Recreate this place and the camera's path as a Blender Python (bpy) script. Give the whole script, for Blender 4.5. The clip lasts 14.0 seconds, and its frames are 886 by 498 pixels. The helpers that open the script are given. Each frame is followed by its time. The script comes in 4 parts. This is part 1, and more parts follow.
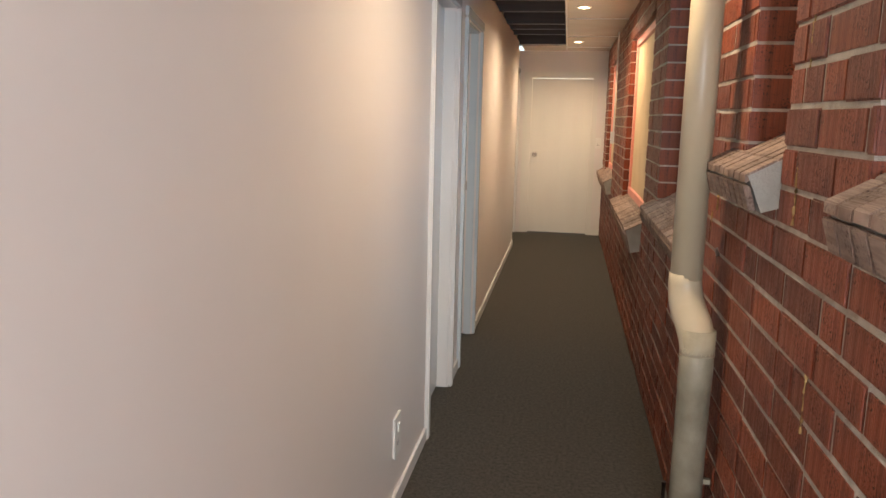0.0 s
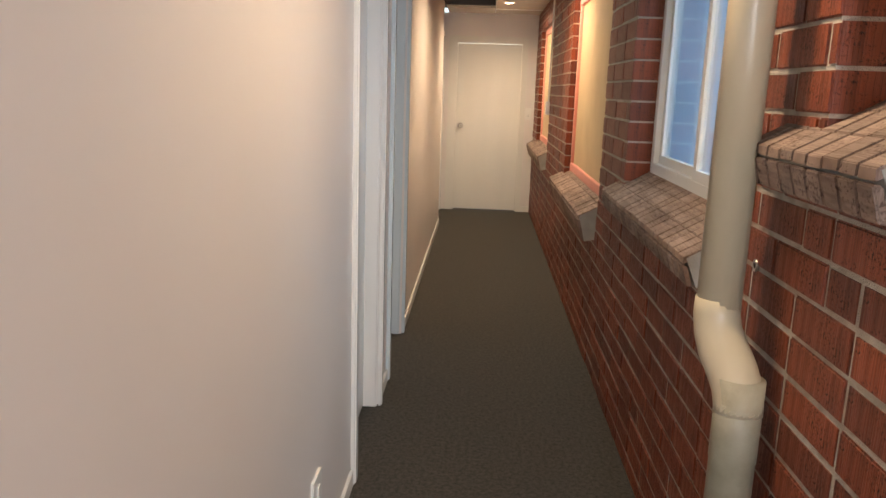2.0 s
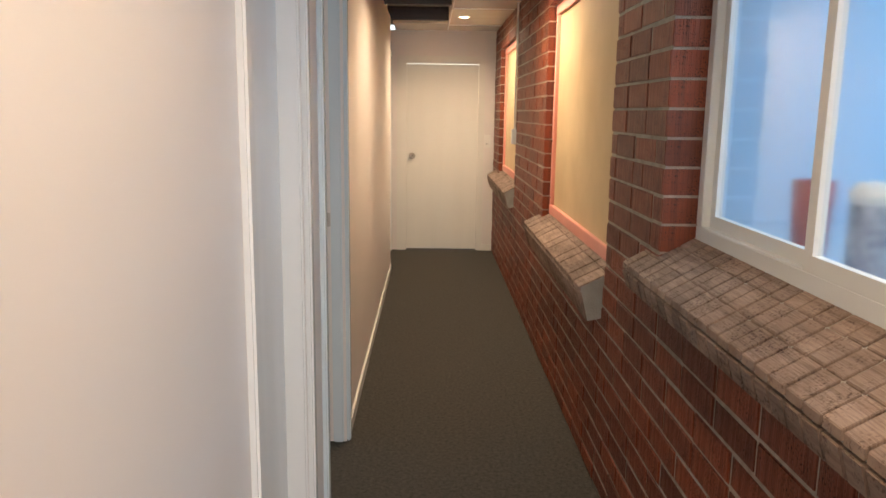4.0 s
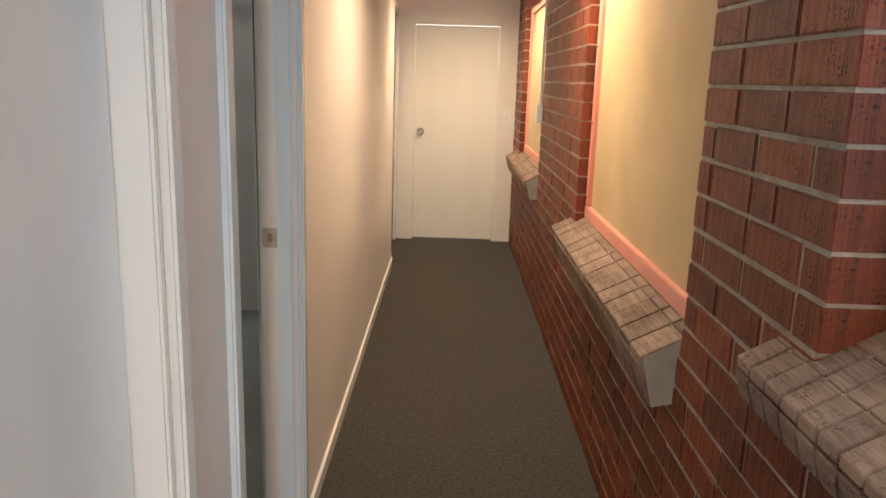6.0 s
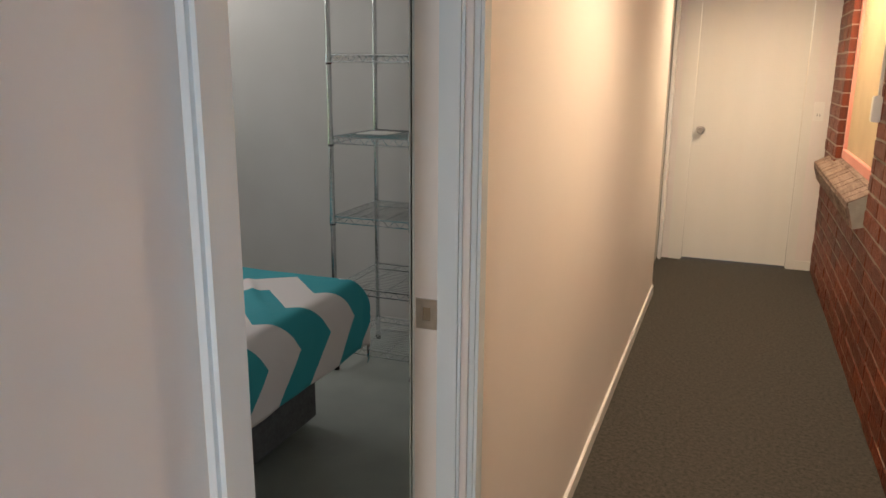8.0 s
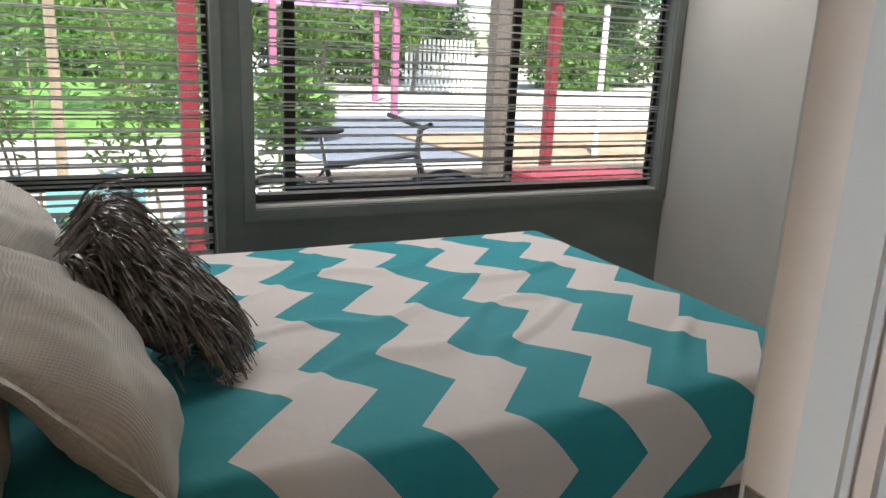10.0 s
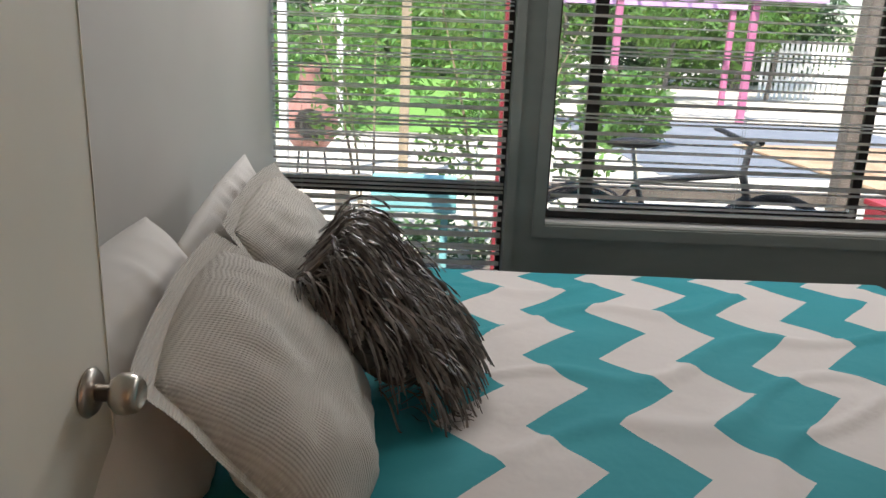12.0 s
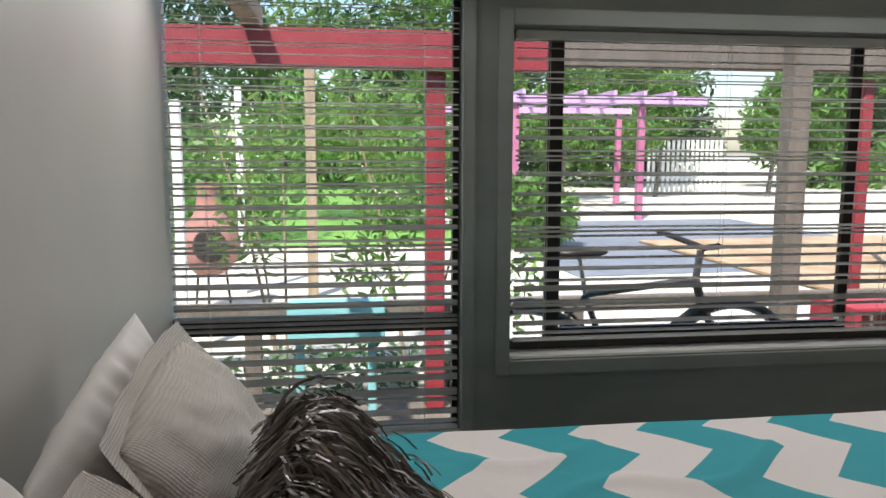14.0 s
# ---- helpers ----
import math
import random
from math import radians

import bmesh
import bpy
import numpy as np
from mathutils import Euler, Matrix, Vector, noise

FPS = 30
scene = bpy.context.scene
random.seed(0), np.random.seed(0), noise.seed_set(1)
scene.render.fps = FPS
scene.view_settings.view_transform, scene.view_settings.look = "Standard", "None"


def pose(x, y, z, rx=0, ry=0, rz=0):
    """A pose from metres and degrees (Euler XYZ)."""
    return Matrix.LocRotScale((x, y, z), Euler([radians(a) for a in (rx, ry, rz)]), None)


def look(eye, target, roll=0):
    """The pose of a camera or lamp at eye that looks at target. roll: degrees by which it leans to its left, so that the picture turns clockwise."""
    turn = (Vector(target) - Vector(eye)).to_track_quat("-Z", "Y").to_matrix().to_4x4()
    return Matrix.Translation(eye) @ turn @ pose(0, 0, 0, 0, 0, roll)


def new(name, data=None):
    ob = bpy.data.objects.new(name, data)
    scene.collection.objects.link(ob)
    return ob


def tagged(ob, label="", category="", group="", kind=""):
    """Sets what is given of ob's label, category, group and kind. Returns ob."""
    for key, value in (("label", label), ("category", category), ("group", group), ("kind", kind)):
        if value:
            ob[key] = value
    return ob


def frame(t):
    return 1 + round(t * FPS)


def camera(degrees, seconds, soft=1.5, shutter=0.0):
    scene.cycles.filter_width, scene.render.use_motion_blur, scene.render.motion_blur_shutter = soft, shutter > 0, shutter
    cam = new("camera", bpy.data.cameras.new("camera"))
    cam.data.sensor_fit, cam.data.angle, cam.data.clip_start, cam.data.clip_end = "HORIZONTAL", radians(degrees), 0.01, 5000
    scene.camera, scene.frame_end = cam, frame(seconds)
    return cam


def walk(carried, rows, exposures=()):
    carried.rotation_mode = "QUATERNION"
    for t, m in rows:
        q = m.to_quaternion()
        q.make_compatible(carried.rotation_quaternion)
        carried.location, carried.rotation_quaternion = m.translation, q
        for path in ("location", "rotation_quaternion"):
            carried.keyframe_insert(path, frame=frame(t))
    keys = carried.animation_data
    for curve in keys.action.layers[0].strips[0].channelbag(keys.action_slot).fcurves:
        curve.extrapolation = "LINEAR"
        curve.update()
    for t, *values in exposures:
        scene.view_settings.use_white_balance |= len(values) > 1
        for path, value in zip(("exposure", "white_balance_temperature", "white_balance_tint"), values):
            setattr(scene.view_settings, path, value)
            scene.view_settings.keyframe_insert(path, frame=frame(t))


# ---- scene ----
cam = camera(61.1, 14.0)
PATH = [
    (0, (0.588, -0.31, 1.486), (0.277, 1.635, 1.14), 1.3),
    (0.5, (0.595, -0.244, 1.483), (0.361, 1.71, 1.128), 1.8),
    (1, (0.568, -0.085, 1.466), (0.363, 1.867, 1.081), 2.1),
    (1.5, (0.475, 0.132, 1.472), (0.349, 2.088, 1.076), 1.7),
    (2, (0.433, 0.383, 1.463), (0.345, 2.337, 1.046), 1.9),
    (2.5, (0.464, 0.661, 1.486), (0.368, 2.616, 1.077), 2.1),
    (3, (0.43, 0.92, 1.494), (0.401, 2.885, 1.123), 1.7),
    (3.5, (0.37, 1.192, 1.504), (0.409, 3.161, 1.157), 0.8),
    (5.8, (0.401, 2.385, 1.505), (0.409, 4.335, 1.062), 1.1),
    (6, (0.449, 2.493, 1.519), (0.443, 4.444, 1.079), 1.8),
    (6.5, (0.505, 2.721, 1.513), (0.425, 4.668, 1.064), 2.1),
    (7, (0.448, 2.997, 1.504), (0.241, 4.93, 1.034), 1.7),
    (7.5, (0.434, 3.203, 1.508), (0.036, 5.104, 1.033), 0.9),
    (7.7, (0.443, 3.306, 1.503), (-0.079, 5.177, 1.029), 0.7),
    (9.8, (0.3, 4.141, 1.437), (-1.339, 5.176, 0.943), 2.0),
    (10, (0.3, 4.217, 1.42), (-1.44, 5.064, 0.911), 2.5),
    (10.5, (0.303, 4.314, 1.427), (-1.549, 4.827, 0.875), 3.8),
    (11, (0.195, 4.355, 1.423), (-1.703, 4.65, 0.863), 4.0),
    (11.5, (0.12, 4.388, 1.431), (-1.793, 4.542, 0.868), 3.0),
    (12, (0.087, 4.437, 1.449), (-1.838, 4.455, 0.909), 2.4),
    (12.5, (0.027, 4.434, 1.459), (-1.914, 4.371, 0.982), 1.9),
    (13, (-0.095, 4.537, 1.399), (-2.061, 4.386, 1.065), 0.5),
    (13.5, (-0.33, 4.276, 1.463), (-2.309, 4.38, 1.194), 0.3),
    (14, (-0.46, 4.301, 1.444), (-2.424, 4.572, 1.184), 0.2),
]
walk(cam, [(t, look(eye, target, roll)) for t, eye, target, roll in PATH], [(0, 0.62), (3.0, 0.66), (6.3, 0.9), (8.0, 0.85), (9.8, 1.15), (12, 1.1), (14, 0.85)])

# The lamp at y -0.7 is an unseen weak fill, added.
LAMPS = [(0.67, -0.7), (0.67, 2.0), (0.67, 5.81), (0.665, 8.44)]
SUN_UP, SUN_TURN = radians(55), radians(-60)


def lamp(name, kind, m, energy, color, **more):
    data = bpy.data.lights.new(name, kind)
    data.energy, data.color = energy, color
    for key, value in more.items():
        if key == "size":
            data.size = value
        elif key == "size_y":
            data.size_y = value
        elif key == "radius":
            data.shadow_soft_size = value
        elif key == "spot":
            data.spot_size = value
            data.spot_blend = 0.8
    if kind == "AREA":
        data.shape = "RECTANGLE"
    ob = new(name, data)
    ob.matrix_world = m
    return ob


world = bpy.data.worlds.new("sky")
scene.world = world
world.use_nodes = True
sky = world.node_tree.nodes.new("ShaderNodeTexSky")
sky.sky_type, sky.sun_disc, sky.sun_elevation, sky.sun_rotation = "NISHITA", False, SUN_UP, SUN_TURN + radians(90)
world.node_tree.links.new(sky.outputs[0], world.node_tree.nodes["Background"].inputs[0])
world.node_tree.nodes["Background"].inputs[1].default_value = 0.15
sun = bpy.data.lights.new("sun", "SUN")
sun.energy, sun.angle, sun.color = 5.0, radians(0.6), (1.0, 0.95, 0.87)
sun_ob = new("sun", sun)
sun_ob.matrix_world = look((0, 0, 20), (0 - 20 * 0.6, 20 * 0.35, 0))

for lx, ly in LAMPS:
    lamp("downlight_lamp", "SPOT", look((lx, ly, 2.325), (lx, ly + 0.001, 0)), 66 if ly > 3 else 42 if ly > 0 else 9, (1.0, 0.76, 0.53), radius=0.035, spot=radians(168))
lamp("back_daylight", "AREA", look((0.9, -1.9, 1.35), (0.0, 0.7, 1.25)), 52, (0.86, 0.90, 1.0), size=0.35, size_y=1.5)
# Unseen area lamps added inside over the windows to brighten the bedroom.
for wy, wide, power in ((4.25, 0.8, 5), (6.04, 2.0, 9)):
    lamp("window_head_daylight", "AREA", look((-2.84, wy, 2.14), (-1.3, wy, 1.0)), power, (1.0, 0.965, 0.94), size=wide, size_y=0.22)
# Cool area lamp added under the blue room's ceiling; no fitting is known there.
lamp("kitchen_daylight", "AREA", look((2.3, 3.1, 2.3), (2.4, 3.2, 0)), 15, (0.62, 0.82, 1.0), size=1.0, size_y=1.4)


# ---- materials ----
def material(name, a, b, scale=8.0, rough=0.6, bump=0.1, fine=200.0, stretch=(1, 1, 1), metal=0.0, vary=0.0, big=0.25, spec=0.5, island=False):
    m = bpy.data.materials.new(name)
    m.use_nodes = True
    n, l = m.node_tree.nodes, m.node_tree.links
    p = n["Principled BSDF"]
    co = n.new("ShaderNodeTexCoord")
    mp = n.new("ShaderNodeMapping")
    mp.inputs["Scale"].default_value = stretch
    l.new(co.outputs["Object"], mp.inputs["Vector"])
    n1, n2 = n.new("ShaderNodeTexNoise"), n.new("ShaderNodeTexNoise")
    n1.inputs["Scale"].default_value, n1.inputs["Detail"].default_value = scale, 6
    n2.inputs["Scale"].default_value, n2.inputs["Detail"].default_value = fine, 4
    n3 = n.new("ShaderNodeTexNoise")
    n3.inputs["Scale"].default_value = scale * big
    for x in (n1, n2, n3):
        l.new(mp.outputs[0], x.inputs["Vector"])
    add = n.new("ShaderNodeMath")
    add.operation = "ADD"
    l.new(n1.outputs[0], add.inputs[0])
    l.new(n3.outputs[0], add.inputs[1])
    half = n.new("ShaderNodeMapRange")
    half.inputs[1].default_value, half.inputs[2].default_value = 0.65, 1.35
    l.new(add.outputs[0], half.inputs[0])
    mix = n.new("ShaderNodeMix")
    mix.data_type = "RGBA"
    mix.inputs[6].default_value, mix.inputs[7].default_value = (*a, 1), (*b, 1)
    l.new(half.outputs[0], mix.inputs[0])
    out = mix.outputs[2]
    if vary:
        hsv = n.new("ShaderNodeHueSaturation")
        mr = n.new("ShaderNodeMapRange")
        mr.inputs[3].default_value, mr.inputs[4].default_value = 1 - vary, 1 + vary
        if island:
            geo = n.new("ShaderNodeNewGeometry")
            l.new(geo.outputs["Random Per Island"], mr.inputs[0])
        else:
            info = n.new("ShaderNodeObjectInfo")
            l.new(info.outputs["Random"], mr.inputs[0])
        l.new(mr.outputs[0], hsv.inputs["Value"])
        l.new(out, hsv.inputs["Color"])
        out = hsv.outputs[0]
    l.new(out, p.inputs["Base Color"])
    p.inputs["Roughness"].default_value, p.inputs["Metallic"].default_value = rough, metal
    p.inputs["Specular IOR Level"].default_value = spec
    if bump:
        bp = n.new("ShaderNodeBump")
        bp.inputs["Strength"].default_value, bp.inputs["Distance"].default_value = bump, 0.004
        l.new(n2.outputs[0], bp.inputs["Height"])
        l.new(bp.outputs[0], p.inputs["Normal"])
    return m


def combed(name, dark, mid, light, rough=0.36, vary=0.34, island=False, pitch=300.0, pits=0.85, axis=(1, 1, 0.02)):
    """Fired brick with fine combed lines and clusters of dark pits."""
    m = material(name, mid, light, 9, rough, 0, 60, vary=vary, island=island)
    n, l = m.node_tree.nodes, m.node_tree.links
    p = n["Principled BSDF"]
    co = n.new("ShaderNodeTexCoord")
    comb_map = n.new("ShaderNodeMapping")
    comb_map.inputs["Scale"].default_value = axis
    l.new(co.outputs["Object"], comb_map.inputs["Vector"])

    def noise_of(vector, scale, detail, lo, hi):
        t, r = n.new("ShaderNodeTexNoise"), n.new("ShaderNodeMapRange")
        t.inputs["Scale"].default_value, t.inputs["Detail"].default_value = scale, detail
        r.inputs[1].default_value, r.inputs[2].default_value = lo, hi
        l.new(vector, t.inputs["Vector"])
        l.new(t.outputs[0], r.inputs[0])
        return r.outputs[0]

    def mul(a, b, kind="MULTIPLY"):
        x = n.new("ShaderNodeMath")
        x.operation, x.use_clamp = kind, True
        for i, v in enumerate((a, b)):
            if isinstance(v, float):
                x.inputs[i].default_value = v
            else:
                l.new(v, x.inputs[i])
        return x.outputs[0]

    comb = noise_of(comb_map.outputs[0], pitch, 2, 0.42, 0.62)
    broad = noise_of(comb_map.outputs[0], 42.0, 3, 0.4, 0.66)
    pit = mul(noise_of(co.outputs["Object"], 150.0, 3, 0.52, 0.66), noise_of(co.outputs["Object"], 17.0, 2, 0.42, 0.62))
    stain = noise_of(co.outputs["Object"], 5.0, 4, 0.45, 0.75)
    mark = mul(mul(mul(pit, pits), mul(comb, 0.28), "ADD"), mul(mul(broad, 0.30), mul(stain, 0.30), "ADD"), "ADD")
    before = p.inputs["Base Color"].links[0].from_socket
    mix = n.new("ShaderNodeMix")
    mix.data_type = "RGBA"
    mix.inputs[7].default_value = (*dark, 1)
    l.new(before, mix.inputs[6])
    l.new(mark, mix.inputs[0])
    l.new(mix.outputs[2], p.inputs["Base Color"])
    high = mul(1.0, mul(mul(pit, 0.9), mul(comb, 0.35), "ADD"), "SUBTRACT")
    bp = n.new("ShaderNodeBump")
    bp.inputs["Strength"].default_value, bp.inputs["Distance"].default_value = 0.8, 0.0022
    l.new(high, bp.inputs["Height"])
    l.new(bp.outputs[0], p.inputs["Normal"])
    rg = n.new("ShaderNodeMapRange")
    rg.inputs[3].default_value, rg.inputs[4].default_value = rough, rough + 0.4
    l.new(mark, rg.inputs[0])
    l.new(rg.outputs[0], p.inputs["Roughness"])
    return m


def thin(m, amount, tint):
    """Lets a share of the light through a thin leaf or slat."""
    n, l = m.node_tree.nodes, m.node_tree.links
    t, mix = n.new("ShaderNodeBsdfTranslucent"), n.new("ShaderNodeMixShader")
    t.inputs["Color"].default_value = (*tint, 1)
    mix.inputs[0].default_value = amount
    l.new(n["Principled BSDF"].outputs[0], mix.inputs[1])
    l.new(t.outputs[0], mix.inputs[2])
    l.new(mix.outputs[0], n["Material Output"].inputs["Surface"])
    return m


def glow(name, color, strength):
    m = bpy.data.materials.new(name)
    m.use_nodes = True
    p = m.node_tree.nodes["Principled BSDF"]
    p.inputs["Emission Color"].default_value, p.inputs["Emission Strength"].default_value = (*color, 1), strength
    return m


def glassy(name, rough=0.0, tint=(1, 1, 1)):
    m = bpy.data.materials.new(name)
    m.use_nodes = True
    p = m.node_tree.nodes["Principled BSDF"]
    p.inputs["Base Color"].default_value = (*tint, 1)
    p.inputs["Roughness"].default_value, p.inputs["Transmission Weight"].default_value, p.inputs["IOR"].default_value = rough, 1.0, 1.45
    return m


M_WALL = material("hall_paint", (0.72, 0.67, 0.62), (0.78, 0.73, 0.68), 1.5, 0.38, 0.04, 350)
M_ROOM = material("bedroom_paint", (0.47, 0.45, 0.42), (0.56, 0.54, 0.51), 2.0, 0.42, 0.04, 300)
M_GREY = material("grey_green_board", (0.19, 0.205, 0.195), (0.26, 0.275, 0.26), 3, 0.5, 0.08, 120, (1, 1, 3))
M_TRIM = material("gloss_white_trim", (0.74, 0.73, 0.69), (0.80, 0.79, 0.75), 3, 0.26, 0.03, 180, (4, 4, 0.5))
M_TRIM_BLUE = material("pale_gloss_trim", (0.62, 0.68, 0.69), (0.68, 0.74, 0.75), 3, 0.26, 0.03, 180, (4, 4, 0.5))
M_DOOR = material("white_door_paint", (0.72, 0.70, 0.63), (0.77, 0.75, 0.68), 2, 0.4, 0.03, 160, (3, 3, 0.4))
M_CARPET = material("charcoal_carpet", (0.024, 0.023, 0.019), (0.100, 0.090, 0.073), 170, 0.97, 0.9, 450, big=0.35)
M_VINYL = material("grey_floor", (0.27, 0.29, 0.26), (0.36, 0.38, 0.34), 5, 0.45, 0.05, 90)
M_CEIL = material("cream_ceiling", (0.62, 0.56, 0.46), (0.70, 0.64, 0.54), 3, 0.22, 0.03, 60)
M_BEAM = material("dark_timber", (0.018, 0.012, 0.010), (0.045, 0.028, 0.02), 8, 0.5, 0.2, 90, (0.3, 4, 4))
M_BRICK = combed("glazed_red_brick", (0.022, 0.008, 0.005), (0.15, 0.026, 0.008), (0.34, 0.075, 0.020))
M_BRICK_FAR = combed("glazed_red_brick_far", (0.030, 0.010, 0.006), (0.17, 0.032, 0.010), (0.33, 0.075, 0.022), island=True)
M_MORTAR = material("mortar", (0.28, 0.25, 0.20), (0.50, 0.46, 0.39), 30, 0.92, 1.0, 250)
M_SILL = combed("scored_sill_brick", (0.09, 0.055, 0.04), (0.25, 0.17, 0.125), (0.37, 0.27, 0.21), rough=0.6, vary=0.16, pitch=330.0, pits=0.6, axis=(1, 0.04, 0.04))
M_CONC = material("sill_concrete", (0.30, 0.29, 0.25), (0.43, 0.41, 0.36), 18, 0.85, 0.7, 150)
M_PIPE = material("cream_pipe_paint", (0.38, 0.32, 0.21), (0.50, 0.43, 0.30), 6, 0.36, 0.15, 60, (1, 1, 0.4))
M_PIPE2 = material("worn_pipe_paint", (0.20, 0.18, 0.12), (0.40, 0.36, 0.26), 16, 0.5, 0.35, 70)
M_PINK = material("pink_primed_timber", (0.70, 0.29, 0.23), (0.82, 0.41, 0.33), 6, 0.55, 0.15, 90, (4, 0.6, 0.6))
M_BOARD = material("straw_board", (0.52, 0.40, 0.22), (0.62, 0.49, 0.29), 5, 0.5, 0.12, 200)
M_ORANGE = material("orange_board", (0.70, 0.30, 0.06), (0.80, 0.38, 0.10), 5, 0.6, 0.1, 200)
M_ALU = material("white_aluminium", (0.66, 0.67, 0.65), (0.72, 0.73, 0.71), 4, 0.35, 0.03, 150)
M_STEEL = material("brushed_steel", (0.42, 0.38, 0.34), (0.55, 0.51, 0.46), 60, 0.28, 0.06, 250, metal=1.0)
M_CHROME = material("chrome", (0.62, 0.65, 0.66), (0.75, 0.78, 0.79), 20, 0.16, 0.02, 100, metal=1.0)
M_BLACK = material("black_plastic", (0.012, 0.012, 0.013), (0.022, 0.022, 0.023), 20, 0.45, 0.05, 100)
M_BRONZE = material("dark_bronze_frame", (0.02, 0.014, 0.012), (0.04, 0.028, 0.024), 10, 0.35, 0.04, 100, metal=0.3)
M_PLASTIC = material("white_plastic", (0.76, 0.74, 0.68), (0.80, 0.78, 0.72), 10, 0.35, 0.01, 100)
M_LINEN = material("white_cotton", (0.74, 0.71, 0.68), (0.80, 0.77, 0.74), 9, 0.85, 0.35, 500)
M_BASE = material("grey_bed_base", (0.10, 0.10, 0.105), (0.15, 0.15, 0.155), 60, 0.9, 0.4, 400)
M_SLAT = thin(material("blind_slat", (0.84, 0.83, 0.80), (0.88, 0.87, 0.84), 5, 0.4, 0.0, 100), 0.62, (0.95, 0.92, 0.89))
M_FRINGE = material("satin_ribbon", (0.10, 0.082, 0.072), (0.32, 0.275, 0.245), 40, 0.27, 0.1, 300, vary=0.5, island=True)
M_BLUEROOM = material("pale_blue_paint", (0.40, 0.55, 0.68), (0.46, 0.61, 0.73), 2, 0.6, 0.02, 100)
M_TEALPL = material("teal_plastic", (0.20, 0.48, 0.50), (0.26, 0.55, 0.57), 9, 0.5, 0.1, 100)
M_REDPL = material("red_plastic", (0.30, 0.025, 0.04), (0.40, 0.05, 0.06), 9, 0.5, 0.05, 100)
M_REDPAINT = material("red_post_paint", (0.20, 0.018, 0.028), (0.28, 0.035, 0.045), 5, 0.55, 0.2, 60, (2, 2, 0.4))
M_PURPLE = material("magenta_paint", (0.36, 0.10, 0.20), (0.44, 0.15, 0.26), 4, 0.6, 0.1, 60)
M_LILAC = material("lilac_paint", (0.50, 0.30, 0.55), (0.58, 0.38, 0.62), 4, 0.6, 0.1, 60)
M_TAN = material("weathered_timber", (0.22, 0.17, 0.11), (0.36, 0.29, 0.20), 10, 0.8, 0.4, 80, (3, 3, 0.4))
M_GREYWOOD = material("grey_timber", (0.10, 0.085, 0.07), (0.18, 0.155, 0.13), 9, 0.8, 0.4, 70, (3, 3, 0.4))
M_GROUND = material("pale_gravel", (0.42, 0.39, 0.33), (0.58, 0.55, 0.48), 3, 0.95, 0.6, 60)
M_ROAD = material("blue_grey_asphalt", (0.13, 0.15, 0.18), (0.19, 0.21, 0.25), 4, 0.9, 0.5, 90)
M_LITTER = material("dry_leaf_litter", (0.26, 0.16, 0.09), (0.48, 0.36, 0.24), 3, 0.95, 0.9, 40)
M_LEAF = thin(material("leaf_green", (0.045, 0.11, 0.025), (0.11, 0.24, 0.05), 3, 0.5, 0.1, 60, vary=0.5, island=True), 0.35, (0.28, 0.42, 0.10))
M_LEAF2 = thin(material("dark_leaf_green", (0.025, 0.065, 0.025), (0.07, 0.14, 0.05), 1, 0.55, 0.1, 60, vary=0.6, island=True), 0.3, (0.14, 0.25, 0.09))
M_GRASS = material("lime_grass", (0.10, 0.24, 0.04), (0.18, 0.36, 0.08), 2, 0.9, 0.6, 30)
M_TERRA = material("terracotta", (0.27, 0.12, 0.10), (0.38, 0.20, 0.17), 9, 0.8, 0.3, 80)
M_HOLE_DARK = material("hole_dark", (0.01, 0.01, 0.01), (0.03, 0.025, 0.02), 9, 0.95, 0.3, 80)
M_BIKE = material("graphite_enamel", (0.03, 0.032, 0.036), (0.05, 0.052, 0.058), 9, 0.3, 0.02, 80)
M_RUBBER = material("rubber", (0.012, 0.012, 0.012), (0.025, 0.025, 0.025), 40, 0.8, 0.3, 120)
M_WHITEPAINT = material("white_fence_paint", (0.70, 0.70, 0.68), (0.80, 0.80, 0.78), 5, 0.6, 0.1, 60)
M_GLASS = glassy("window_glass")
M_FROST = glassy("hazy_glass", 0.09, (0.93, 0.97, 1.0))
M_BULB = glow("lamp_glow", (1.0, 0.72, 0.42), 14)


def waffle():
    m = material("waffle_cotton", (0.60, 0.56, 0.51), (0.68, 0.64, 0.59), 7, 0.9, 0.0, 300)
    n, l = m.node_tree.nodes, m.node_tree.links
    co = n.new("ShaderNodeTexCoord")
    w = [n.new("ShaderNodeTexWave") for _ in range(2)]
    w[0].bands_direction, w[1].bands_direction = "X", "Y"
    mul = n.new("ShaderNodeMath")
    mul.operation = "ADD"
    for i, x in enumerate(w):
        x.inputs["Scale"].default_value = 55
        l.new(co.outputs["UV"], x.inputs["Vector"])
        l.new(x.outputs[1], mul.inputs[i])
    bp = n.new("ShaderNodeBump")
    bp.inputs["Strength"].default_value, bp.inputs["Distance"].default_value = 0.6, 0.003
    l.new(mul.outputs[0], bp.inputs["Height"])
    l.new(bp.outputs[0], n["Principled BSDF"].inputs["Normal"])
    return m


M_WAFFLE = waffle()

CHEV = dict(px=0.351, amp=0.152, py=0.392, oy=4.297, ox=-1.153, skew=-0.0765)


